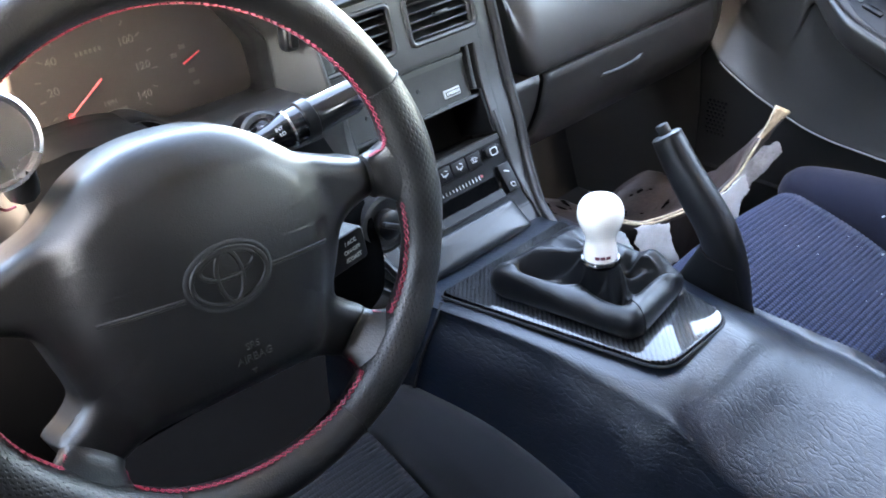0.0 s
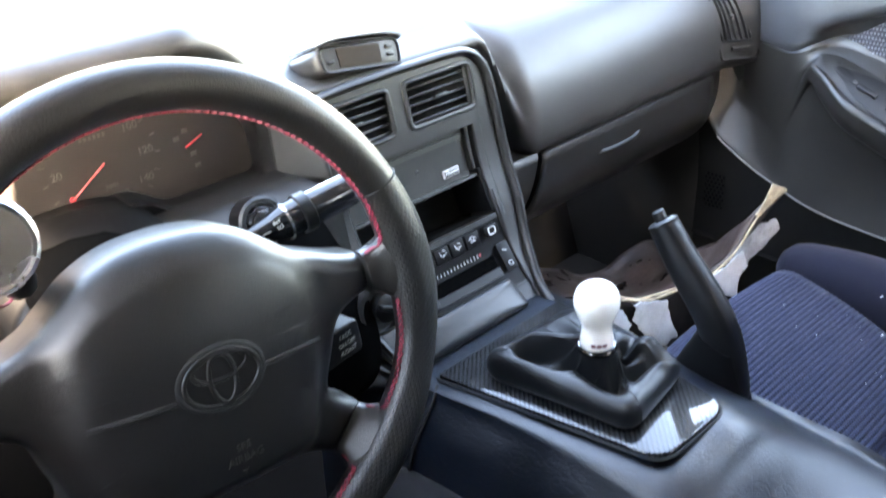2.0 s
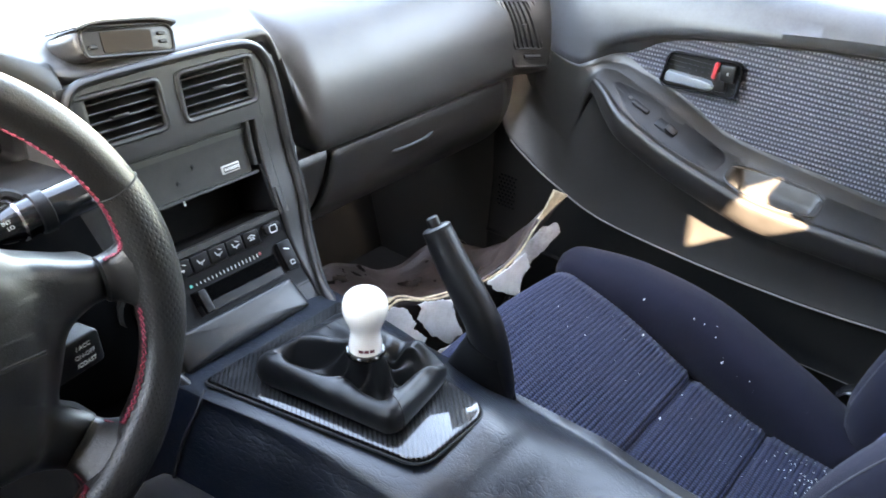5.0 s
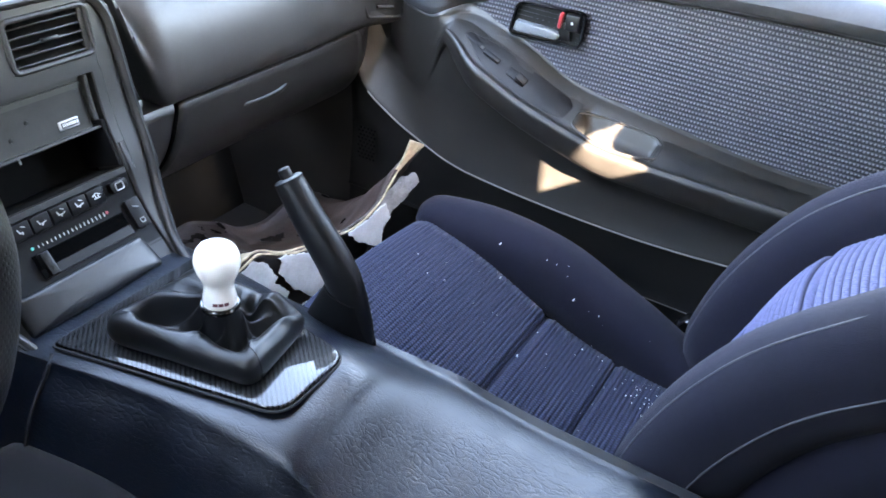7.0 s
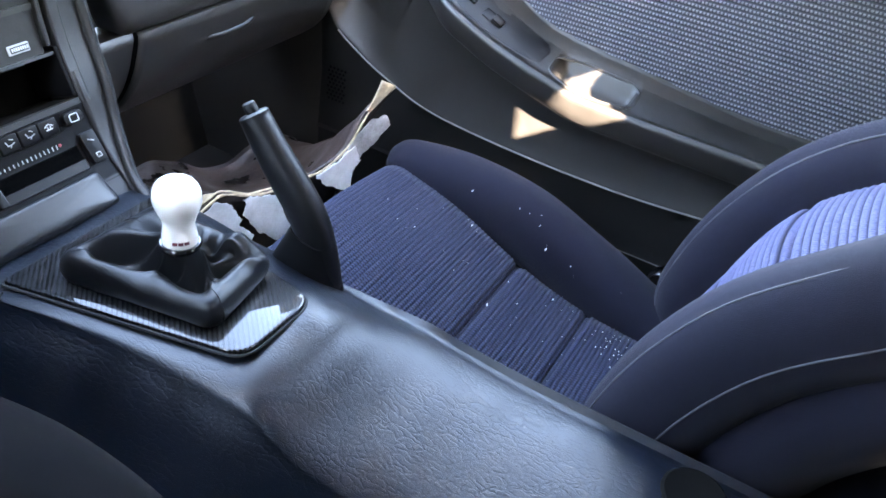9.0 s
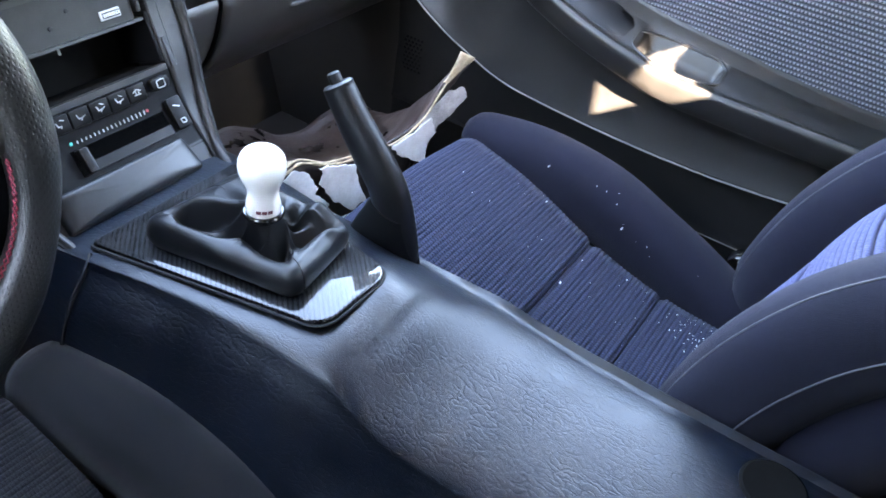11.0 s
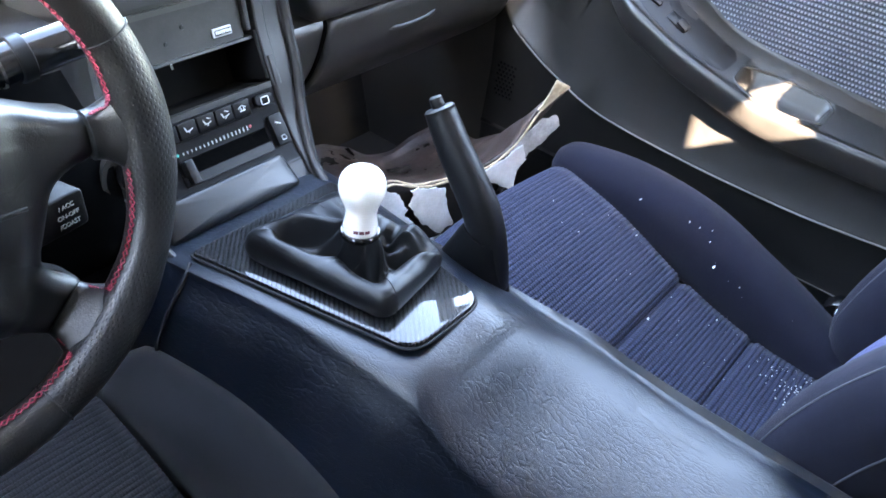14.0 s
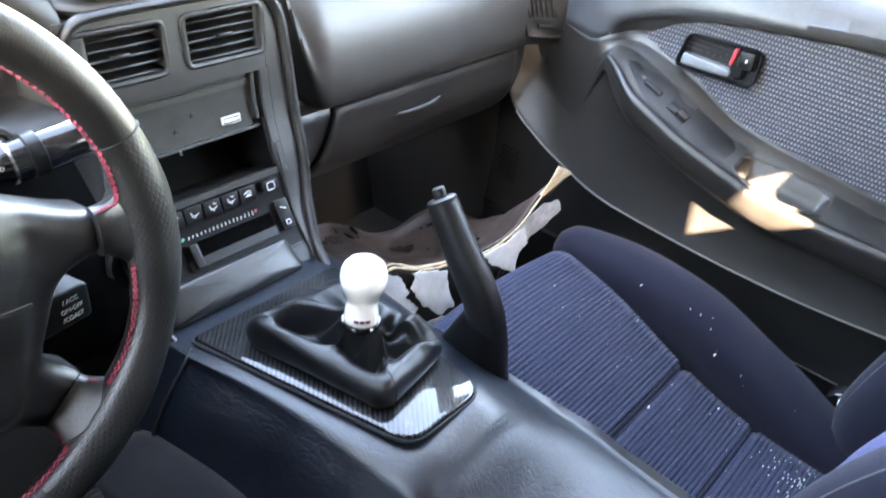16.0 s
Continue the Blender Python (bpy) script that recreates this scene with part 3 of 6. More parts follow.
for args in ((-0.116, 0.116, 0.668, 0.679), (-0.108, 0.108, 0.598, 0.616), (-0.011, 0.011, 0.616, 0.668), (0.0965, 0.110, 0.489, 0.60), (-0.108, -0.0915, 0.489, 0.60)):
    part("stack_frame", strip(*args, -0.05, 0.0, 10), STACK, dashboard)
edge_r = [stack_at(z)[0] + Vector((x, 0, 0)) for x, z in ((0.0, 0.682), (0.08, 0.681), (0.112, 0.675), (0.129, 0.655), (0.134, 0.62), (0.137, 0.55), (0.134, 0.50), (0.126, 0.46), (0.115, 0.43), (0.107, 0.41), (0.099, 0.392))]
RIM_X = [(0.39, 0.098), (0.41, 0.106), (0.43, 0.114), (0.46, 0.125), (0.50, 0.133), (0.55, 0.136), (0.62, 0.133), (0.655, 0.128), (0.67, 0.118)]


def web(s, x_in):
    """Face of the stack between its panels and the rim."""
    def f(u, v):
        z = lerp(0.392, 0.670, v)
        p, n = stack_at(z)
        return p - n * 0.0045 + Vector((s * lerp(x_in, min(curve1(RIM_X, z), 0.2 if s > 0 else 0.112), u), 0, 0))
    return grid(f, 6, 40)


for s in (1, -1):
    part("stack_web", web(s, 0.0995) if s > 0 else web(s, 0.090), STACK, dashboard, "", 0.006)
    part("stack_rim", sweep(spline([Vector((s * p.x, p.y, p.z)) for p in (edge_r if s > 0 else edge_r[7:])], 8), (0.0050, 0.0070), 12, up=(0, -1, 0.3)), STACK, dashboard, "raised curved rim round the centre stack")
    part("stack_groove", sweep(spline([Vector((s * (p.x + 0.0045), p.y - 0.002, p.z)) for p in (edge_r if s > 0 else edge_r[7:])], 8), (0.0016, 0.003), 6, up=(0, -1, 0.3)), DARK, dashboard)
    part("stack_side", grid(lambda u, v: Vector((s * curve1([(0.39, 0.099), (0.43, 0.115), (0.46, 0.126), (0.50, 0.134), (0.66, 0.134)], lerp(0.40, (0.66 if s > 0 else 0.50), v)), lerp(stack_at(lerp(0.40, (0.66 if s > 0 else 0.50), v))[0].y, 0.34, u), lerp(0.40, (0.66 if s > 0 else 0.50), v))), 6, 20), STACK, dashboard, "", 0.006)
part("stack_rim", sweep(spline([stack_at(z)[0] + Vector((x, 0, 0)) for x, z in ((0.0, 0.682), (-0.07, 0.681), (-0.098, 0.677), (-0.110, 0.662), (-0.113, 0.63))], 8), [(0.0050 * (1 - 0.9 * smoothstep(0.6, 1.0, k / 32)), 0.0070 * (1 - 0.9 * smoothstep(0.6, 1.0, k / 32))) for k in range(33)], 12, up=(0, -1, 0.3)), STACK, dashboard, "raised curved rim round the centre stack")

for x0, x1 in ((0.011, 0.107), (-0.107, -0.011)):
    vent = part("air_vent", ring_on(x0, x1, 0.617, 0.667, 0.0005, (0.003, 0.003)), STACK, dashboard, "black louvred dash air vent")
    part("vent_box", strip(x0 + 0.002, x1 - 0.002, 0.618, 0.666, -0.045, -0.04), DARK, vent)
    for k in range(5):
        z = 0.6235 + 0.0093 * k
        part("slat", block((x1 - x0 - 0.006, 0.0022, 0.02), stack_m((x0 + x1) / 2, z, -0.012) @ pose(0, 0, 0, 14), 0.0008, 1), STACK, vent)
    part("tab", block((0.018, 0.0045, 0.008), stack_m((x0 + x1) / 2, 0.6421, -0.001), 0.0015, 2), BLACK, vent)

# clock on the crown of the dash
cm = frame_of((-0.0235, 0.291, 0.7045), (1, 0, -0.12), (0.0, 0.35, 0.93))
FACE = rounded([(-0.0475, -0.0135), (0.0485, -0.0150), (0.0500, 0.0085), (0.040, 0.0135), (-0.044, 0.0145), (-0.050, 0.0085)], 0.006, 5)
clock = part("clock", prism(FACE, -0.05, 0.0, cm, 0.0015), STACK, dashboard, "grey digital clock pod with blank display")
part("clock_pod", loft([[cm @ Vector((lerp(p.x, 0.054 * p.x / math.hypot(p.x, p.y * 3.2), r) * k, lerp(p.y, 0.0185 * p.y / math.hypot(p.x / 3.2, p.y), r) * k + dy, z)) for p in FACE] for k, dy, z, r in ((1.0, 0.0, -0.001, 0.0), (1.05, 0.001, -0.0005, 0.05), (1.10, 0.0, -0.005, 0.2), (1.16, -0.001, -0.014, 0.4), (1.20, -0.002, -0.028, 0.5), (1.22, -0.003, -0.05, 0.5))], True, False), DASH, clock, "moulded pod round the clock", 0.0, 180)
part("clock_bezel", sweep([cm @ Vector((p.x, p.y, 0.0)) for p in FACE], (0.0016, 0.0022), 8, up=(0, -1, 0.3), closed=True), STACK, clock)
part("clock_hood", loft([[cm @ Vector((x * k, 0.0120 + h + 0.0062 * (1 - (abs(x) / 0.0535) ** 4), z)) for x in [0.0535 * math.sin(math.pi * (q / 28 - 0.5)) for q in range(29)]] for h, z, k in ((-0.004, -0.014, 0.95), (-0.001, 0.001, 0.98), (0.0005, 0.0045, 1.0), (0.0018, 0.0045, 1.01), (0.0026, 0.001, 1.02), (0.003, -0.05, 1.06))], False, False), DASH, clock, "moulded hood over the clock", 0.0015)
part("display", prism(rounded([(-0.029, -0.0105), (0.024, -0.0112), (0.025, 0.0085), (-0.030, 0.0095)], 0.002), -0.0005, 0.0012, cm), mat("smoked_display", (0.016, 0.011, 0.007), 0.6, spec=0.1), clock, "dark brown clock display")
for bx, by in ((0.0365, 0.004), (0.037, -0.004), (-0.0395, -0.004)):
    part("button", block((0.009, 0.004, 0.004), cm @ pose(bx, by, 0.0008), 0.001, 1), BLACK, clock)

radio = part("radio_plate", strip(-0.089, 0.086, 0.541, 0.596, -0.03, -0.010), mat("worn_steel_plate", (0.012, 0.0118, 0.010), 0.5, vary=0.5, scale=60, spec=0.35), dashboard, "scratched black radio mounting plate")
part("lower_lip", strip(-0.089, 0.0955, 0.5385, 0.5415, -0.03, -0.006), STACK, radio)
part("edge_lip", strip(-0.089, 0.086, 0.5845, 0.5905, -0.010, -0.0075), mat("olive_tape", (0.018, 0.018, 0.013), 0.5), radio)
part("bracket", strip(0.0862, 0.0918, 0.548, 0.596, -0.03, -0.003), STACK, radio)
plug = part("plug", card(0.0455, 0.070, 0.5482, 0.5572, -0.010, -0.0078, 0.0010), PALE_SEAL, radio, "white wiring connector with dark pins")
part("socket", card(0.0475, 0.0682, 0.5498, 0.5556, -0.0085, -0.0072, 0.0006, 0.0), DARK, plug)
for k in range(8):
    part("pin", card(0.0488 + 0.0025 * k, 0.050 + 0.0025 * k, 0.5512, 0.5546, -0.0078, -0.0067, 0.0002, 0.0), PAPER, plug)
for px, pz in ((-0.062, 0.562), (0.012, 0.567), (-0.01, 0.556), (0.077, 0.585)):
    part("screw", lathe([(0.001, 0.001), (0.0022, 0.0009), (0.0026, 0.0)], 10, stack_m(px, pz, -0.010)), BLACK, radio)
part("shelf_slot", strip(-0.091, 0.097, 0.4885, 0.4945, -0.010, -0.001), STACK, dashboard, "black lip under the empty radio bay")
part("bay_floor", strip(-0.091, 0.093, 0.4895, 0.4935, -0.065, -0.010), CAVITY_SHADE, dashboard)
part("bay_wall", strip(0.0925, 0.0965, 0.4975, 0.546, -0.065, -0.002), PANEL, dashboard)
part("bay_divider", strip(0.003, 0.0034, 0.530, 0.544, -0.034, -0.033), PALE_SEAL, dashboard)
part("bay_tab", strip(0.0995, 0.1075, 0.489, 0.519, -0.004, 0.002), STACK, dashboard, "loose grey trim tab beside the radio bay")

climate = part("climate_panel", strip(-0.102, 0.102, 0.418, 0.4885, -0.03, -0.004, 6), PANEL, dashboard, "black heater control panel with push buttons")
for k in range(5):
    bx = -0.046 + 0.0232 * k
    key = part("key", card(bx - 0.0108, bx + 0.0108, 0.4705, 0.4870, -0.004, 0.0035, 0.0015), KEYCAP, climate)
    strokes = [(-0.0030, 0.4800, 0.0010, 0.0046, 22), (-0.0012, 0.4778, 0.0036, 0.0010, 0), (0.0008, 0.4768, 0.0010, 0.0030, -30)]
    strokes += [(0.0030, 0.4826, 0.0046, 0.0009, -25)] if k in (0, 2, 3) else []
    strokes += [(0.0036, 0.4785, 0.0042, 0.0009, 20)] if k in (1, 2, 3) else []
    if k == 4:
        strokes = [(-0.0028, 0.4812, 0.0055, 0.0010, 28), (0.0026, 0.4812, 0.0055, 0.0010, -28), (0.0, 0.4772, 0.0080, 0.0010, 0), (-0.0015, 0.4790, 0.0009, 0.0030, 10), (0.0018, 0.4790, 0.0009, 0.0030, -10)]
    part("icon", join(*[block((w, h, 0.0004), stack_m(bx + dx, z, 0.0037, turn)) for dx, z, w, h, turn in strokes]), MARK, key, "small white airflow symbol")
for k in range(17):
    part("tick", block((0.0009, 0.0026 + 0.0022 * (k / 16), 0.0004), stack_m(-0.033 + 0.0052 * k, 0.4585, -0.0035)), MARK, climate)
part("warm_dot", lathe([(0.0018, 0.0), (0.0018, 0.0006), (0.0008, 0.0008)], 10, stack_m(0.0545, 0.459, -0.004)), NEEDLE, climate, "red dot")
part("cool_dot", lathe([(0.0018, 0.0), (0.0018, 0.0006), (0.0008, 0.0008)], 10, stack_m(-0.040, 0.459, -0.004)), mat("green_dot", (0.02, 0.4, 0.3), 0.5), climate, "green dot")
part("slider_slot", strip(-0.046, 0.073, 0.4400, 0.4530, -0.004, -0.0034), SHADE_BLACK, climate)
part("slider_rail", strip(-0.045, 0.072, 0.4325, 0.4400, -0.004, 0.001, 4, 0.0025), KEYCAP, climate)
part("slider_knob", card(-0.041, -0.031, 0.432, 0.452, -0.004, 0.007, 0.002), BLACK, climate)
key = part("defog_key", card(0.067, 0.090, 0.4735, 0.485, -0.004, 0.003, 0.005), KEYCAP, climate)
part("icon", ring_on(0.0735, 0.0835, 0.475, 0.4825, 0.0033, 0.0006, 0.002), MARK, key)
key = part("vent_key", card(0.077, 0.0955, 0.4325, 0.4605, -0.004, 0.003, 0.003), KEYCAP, climate)
part("icon", block((0.008, 0.0012, 0.0004), stack_m(0.086, 0.453, 0.0034, -25)), MARK, key)
part("icon", ring_on(0.0835, 0.0890, 0.4370, 0.4405, 0.0034, 0.0005, 0.001), MARK, key)
part("stack_foot", strip(-0.104, 0.104, 0.386, 0.4205, -0.03, -0.004, 8), BLACK, dashboard)
# Strip in the dark recess colour for the lid's gap and edge shadow.
part("lid_gap_shadow", strip(-0.094, 0.0705, 0.3985, 0.4265, -0.006, -0.0025, 10), DARK, dashboard)
LID = rounded([(-0.093, -0.019), (0.076, -0.019), (0.069, 0.0175), (-0.093, 0.0175)], [0.004, 0.007, 0.006, 0.004], 5)


def lid_at(p, h):
    q, n = stack_at(0.412 + p.y * (0.9 if p.y > 0 else 0.62))
    return q + n * h + Vector((p.x, 0, 0))


lid = part("ashtray_lid", loft([[lid_at(p * k, h + 0.0025 * smoothstep(0.006, 0.0165, p.y * k)) for p in LID] for k, h in ((1.0, -0.006), (1.0, 0.004), (0.985, 0.0065), (0.95, 0.0082), (0.85, 0.0098), (0.7, 0.0110), (0.45, 0.0120), (0.05, 0.0122))]), LID_GREY, dashboard, "closed dark grey ashtray lid", 0.0, 60)
part("latch", strip(0.067, 0.072, 0.3985, 0.405, -0.004, 0.003), DARK, lid)

# side vent and demister at the passenger end
def on_pad(x, z, out=0.0):
    """A point on the face of the passenger pad."""
    p = dash_profile(x)[12:]
    k = min(range(len(p)), key=lambda i: abs(p[i].z - z))
    a, b = (p[k], p[k + 1]) if p[k].z >= z and k + 1 < len(p) else (p[k - 1], p[k])
    f = (a.z - z) / (a.z - b.z) if abs(a.z - b.z) > 1e-6 else 0.0
    q = a.lerp(b, min(1.0, max(0.0, f)))
    t = (b - a).normalized()
    return q + Vector((0, t.z, -t.y)) * out


VENT = [Vector(q) for q in ((0.614, 0.541), (0.692, 0.531), (0.664, 0.643), (0.590, 0.652))]  # foot and head corners, x and z


def vent_at(u, v, out=0.0):
    """A point of the side vent: u across, v up."""
    q = VENT[0].lerp(VENT[1], u).lerp(VENT[3].lerp(VENT[2], u), v)
    return on_pad(q.x, q.y, out)


def vent_ring(u0, u1, v0, v1, r, n=4):
    return [(p.x / 8, p.y / 12) for p in rounded([(u0 * 8, v0 * 12), (u1 * 8, v0 * 12), (u1 * 8, v1 * 12), (u0 * 8, v1 * 12)], r, n)]


side_vent = part("side_vent", sweep([vent_at(u, v, 0.0015) for u, v in vent_ring(0, 1, 0, 1, 1.2)], (0.003, 0.003), 8, up=(0, -1, 0.2), closed=True), DASH, dashboard, "black side air vent with upright slats")
part("vent_plate", loft([[vent_at(*Vector(q).lerp(Vector((0.5, 0.5)), k), 0.0012) for q in vent_ring(0.0, 1.0, 0.0, 1.0, 1.2)] for k in (0.0, 0.3, 0.6, 0.95)], True, True), DASH, side_vent)
part("vent_box", loft([[vent_at(*Vector(q).lerp(Vector((0.5, 0.6)), k), 0.0020) for q in vent_ring(0.10, 0.84, 0.27, 0.92, 0.6)] for k in (0.0, 0.3, 0.6, 0.95)], True, True), DARK, side_vent)
part("vent_frame", sweep([vent_at(u, v, 0.0025) for u, v in vent_ring(0.10, 0.84, 0.27, 0.92, 0.6)], (0.0022, 0.0022), 8, up=(0, -1, 0.2), closed=True), STACK, side_vent)
for k in range(5):
    part("slat", sweep([vent_at(0.205 + 0.132 * k, lerp(0.285, 0.905, j / 8), 0.0035) for j in range(9)], (0.0016, 0.0035), 6, up=(0, -1, 0.2)), STACK, side_vent)
part("tab", block((0.008, 0.006, 0.007), Matrix.Translation(vent_at(0.47, 0.58, 0.006)), 0.001, 1), STACK, side_vent)
part("thumb_slot", loft([[vent_at(*Vector(q).lerp(Vector((0.5, 0.15)), k), 0.0022) for q in vent_ring(0.26, 0.80, 0.10, 0.20, 0.4)] for k in (0.0, 0.5, 0.95)], True, True), DARK, side_vent)
part("thumb_wheel", sweep([vent_at(0.34 + 0.1 * j, 0.15, 0.003) for j in range(5)], (0.003, 0.003), 8, up=(0, -1, 0.2)), STACK, side_vent)
DEM = [Vector(q) for q in [(0.616, 0.429), (0.56, 0.355), (0.613, 0.339), (0.654, 0.397)]]  # corners, x and y


def dem_at(u, v, out=0.0):
    q = DEM[0].lerp(DEM[1], u).lerp(DEM[3].lerp(DEM[2], u), v)
    p = min(spline(dash_profile(q.x), 6), key=lambda r: abs(r.y - q.y) + (0.5 if r.z < 0.63 else 0.0))
    return Vector((q.x, q.y, p.z + out))


demist = part("demister_vent", sweep([dem_at(u, v, 0.001) for u, v in [(p.x / 14, p.y / 4) for p in rounded([(0, 0), (14, 0), (14, 4), (0, 4)], 0.9, 4)]], (0.003, 0.002), 8, closed=True), STACK, dashboard, "grey demister vent near the windscreen")
for k in range(16):
    part("slat", sweep([dem_at(0.05 + 0.06 * k, v, 0.0012) for v in (0.08, 0.5, 0.92)], (0.0012, 0.0012), 6), STACK, demist)

# ---- instrument cluster under the driver hood ----
cluster = thing("instrument_cluster", (-0.36, 0.34, 0.6), "dark instrument cluster with red needles and faint white numerals", "instruments")
FY = 0.336
BEZ = rounded([(-0.60, 0.60), (-0.46, 0.60), (-0.42, 0.628), (-0.28, 0.628), (-0.245, 0.602), (-0.140, 0.602), (-0.142, 0.655), (-0.170, 0.700), (-0.25, 0.738), (-0.48, 0.745), (-0.58, 0.71)], 0.012, 4)
part("dial_face", prism(BEZ, -0.004, 0.0, frame_of((0, FY, 0), (1, 0, 0), (0, 0, 1))), mat("dial_black", (0.012, 0.010, 0.009), 0.35), cluster)
part("bezel", loft([[Vector((p.x, y, p.y)) for p in [(Vector(q) - Vector((-0.36, 0.675))) * s + Vector((-0.36, 0.675)) for q in BEZ]] for y, s in ((FY + 0.003, 0.97), (0.30, 1.0), (0.297, 1.012), (0.300, 1.03))], True, False), BLACK, cluster, "black moulded instrument surround", 0.002)


def surround(u, v):
    lip = dash_profile(lerp(-0.205, -0.106, u))[35]
    z = lerp(0.60, lip.z + 0.003, v)
    left = -0.141 - 0.075 * smoothstep(0.66, 0.75, z)
    right = -0.106 - 0.03 * smoothstep(0.695, 0.75, z)
    return Vector((lerp(left, right, u), lerp(lerp(0.297, lerp(0.250, 0.262, smoothstep(0.59, 0.67, z)), u), lip.y + 0.004, v ** 3), z))


part("surround_panel", grid(surround, 16, 16), STACK, cluster, "", 0.008)
part("dimmer_knob", block((0.017, 0.016, 0.026), pose(-0.131, 0.272, 0.6665, 0, 5), 0.005, 3), BLACK, cluster)
part("dimmer_wheel", block((0.010, 0.008, 0.018), pose(-0.131, 0.264, 0.6665, 0, 5), 0.003, 2), KEYCAP, cluster)
for txt, x, z, size in (("20", -0.338, 0.663, 0.0105), ("40", -0.332, 0.689, 0.0105), ("100", -0.263, 0.689, 0.0105), ("120", -0.254, 0.662, 0.0105), ("140", -0.26, 0.635, 0.0105), ("MPH", -0.293, 0.638, 0.006)):
    part("numeral", words(txt, size, pose(x, FY - 0.0008, z, 90)), DIM, cluster, "faint white numerals")
for k in range(15):
    a = radians(225 - k * 270 / 14)
    part("tick", block((0.005, 0.0006, 0.0012), pose(-0.296 + 0.0535 * math.cos(a), FY - 0.0006, 0.663 + 0.0535 * math.sin(a), 0, -math.degrees(a))), DIM, cluster)
part("print_line", block((0.032, 0.0005, 0.003), pose(-0.295, FY - 0.0005, 0.629)), DIM, cluster)
for k in range(6):
    part("odometer_mark", block((0.0022, 0.0006, 0.0036), pose(-0.309 + 0.0043 * k, FY - 0.0006, 0.689)), DIM, cluster)
part("needle", sweep([(-0.2955, FY - 0.005, 0.6635), (-0.331, FY - 0.004, 0.6385)], [0.0010, 0.0006], 6), NEEDLE, cluster, "red speedometer needle")
part("hub", lathe([(0.0011, 0.004), (0.0026, 0.0042), (0.0028, 0.003), (0.0026, 0.001)], 16, pose(-0.331, FY, 0.6385, 90)), NEEDLE, cluster)
part("needle", sweep([(-0.216, FY - 0.004, 0.6525), (-0.197, FY - 0.004, 0.6605)], [0.0010, 0.0007], 6), NEEDLE, cluster, "red fuel needle")
for x, z in ((-0.212, 0.668), (-0.206, 0.63), (-0.222, 0.662), (-0.208, 0.643), (-0.385, 0.70), (-0.40, 0.66)):
    part("marking", block((0.006, 0.0005, 0.004), pose(x, FY - 0.0005, z)), DIM, cluster)

# ---- steering column ----
column = thing("steering_column", (-0.362, 0.2, 0.55), "black steering column shroud with wiper stalk and ignition", "steering column")


def shroud(u, v):
    a = math.pi * lerp(-0.12, 1.12, u)
    y = lerp(0.195, 0.33, v)
    r = lerp(1.0, 1.02, v)
    c, s = math.cos(a), math.sin(a)
    return Vector((-0.352 + 0.082 * r * math.copysign(abs(c) ** 0.7, c), y, 0.570 + 0.064 * r * math.copysign(abs(s) ** 0.7, s)))


part("shroud", grid(shroud, 30, 8), PANEL, column, "", 0.006)
part("shroud_lip", sweep([shroud(k / 40, 0.0) for k in range(41)], 0.0042, 8, up=(0, 1, 0)), PANEL, column)
# Inner shroud likewise takes near-black for the shade under the column.
part("inner_shroud", sweep([(-0.362, 0.03, 0.625), (-0.362, 0.15, 0.60), (-0.362, 0.30, 0.575)], [(0.05, 0.045), (0.06, 0.055), (0.06, 0.055)], 20, power=3), SHADE_BLACK, column)
part("lower_shroud", sweep([(-0.33, 0.10, 0.560), (-0.33, 0.2, 0.55), (-0.33, 0.28, 0.54)], [(0.06, 0.03), (0.08, 0.04), (0.08, 0.04)], 16, power=3), PANEL, column)
sa, sb = Vector((-0.272, 0.115, 0.6505)), Vector((-0.1735, 0.108, 0.663))
sd = (sb - sa).normalized()
stalk = part("wiper_stalk", sweep([sa - sd * 0.03, sa, sa + sd * 0.020, sa + sd * 0.034, sa + sd * 0.0345, sa + sd * 0.046], [0.007, 0.0075, 0.0105, 0.0145, 0.0145, 0.0145], 20), GLOSS, column, "glossy black wiper stalk")
part("ring", sweep([sa + sd * 0.046, sa + sd * 0.047, sa + sd * 0.056, sa + sd * 0.057], [0.0145, 0.0165, 0.0165, 0.0145], 20), BLACK, stalk)
part("ring", sweep([sa + sd * 0.0335, sa + sd * 0.0355], 0.0151, 20), CHROME, stalk)
part("end_cap", sweep([sa + sd * 0.057, sa + sd * 0.094, sa + sd * 0.098, sa + sd * 0.0995], [0.0145, 0.0142, 0.0132, 0.0108], 20), GLOSS, stalk)
for txt, k, h in (("MIST", -0.004, 0.0), ("LO", 0.024, 0.0), ("INT", 0.022, 0.0075)):
    part("lettering", words(txt, 0.0040, frame_of(sa + sd * k + Vector((0, -0.0098 - 0.09 * max(0.0, k) + 0.10 * h, 0.0045 + h * 0.6)), sd, (0, 0.45, 1))), MARK, stalk, "white printed lettering")
part("lettering", block((0.007, 0.0008, 0.0004), frame_of(sa + sd * 0.0125 + Vector((0, -0.0112, 0.0045)), sd, (0, 0.45, 1))), MARK, stalk)
part("column_panel", grid(lambda u, v: Vector((lerp(-0.290, -0.104, u), curve1([(0.0, 0.236), (0.5, 0.243), (0.85, 0.252), (1.0, 0.296)], v), lerp(0.495, 0.612, v))), 12, 16), STACK, column, "dark grey panel beside the column", 0.004)
im = frame_of((-0.1997, 0.2324, 0.5978), (1, 0, 0), (0, 0.3, 0.95)) @ Matrix.Scale(0.72, 4)
ign = part("ignition", lathe([(0.034, -0.03), (0.034, 0.002), (0.031, 0.005), (0.025, 0.005), (0.024, -0.004)], 28, im), BLACK, column, "black ignition switch with chrome ring")
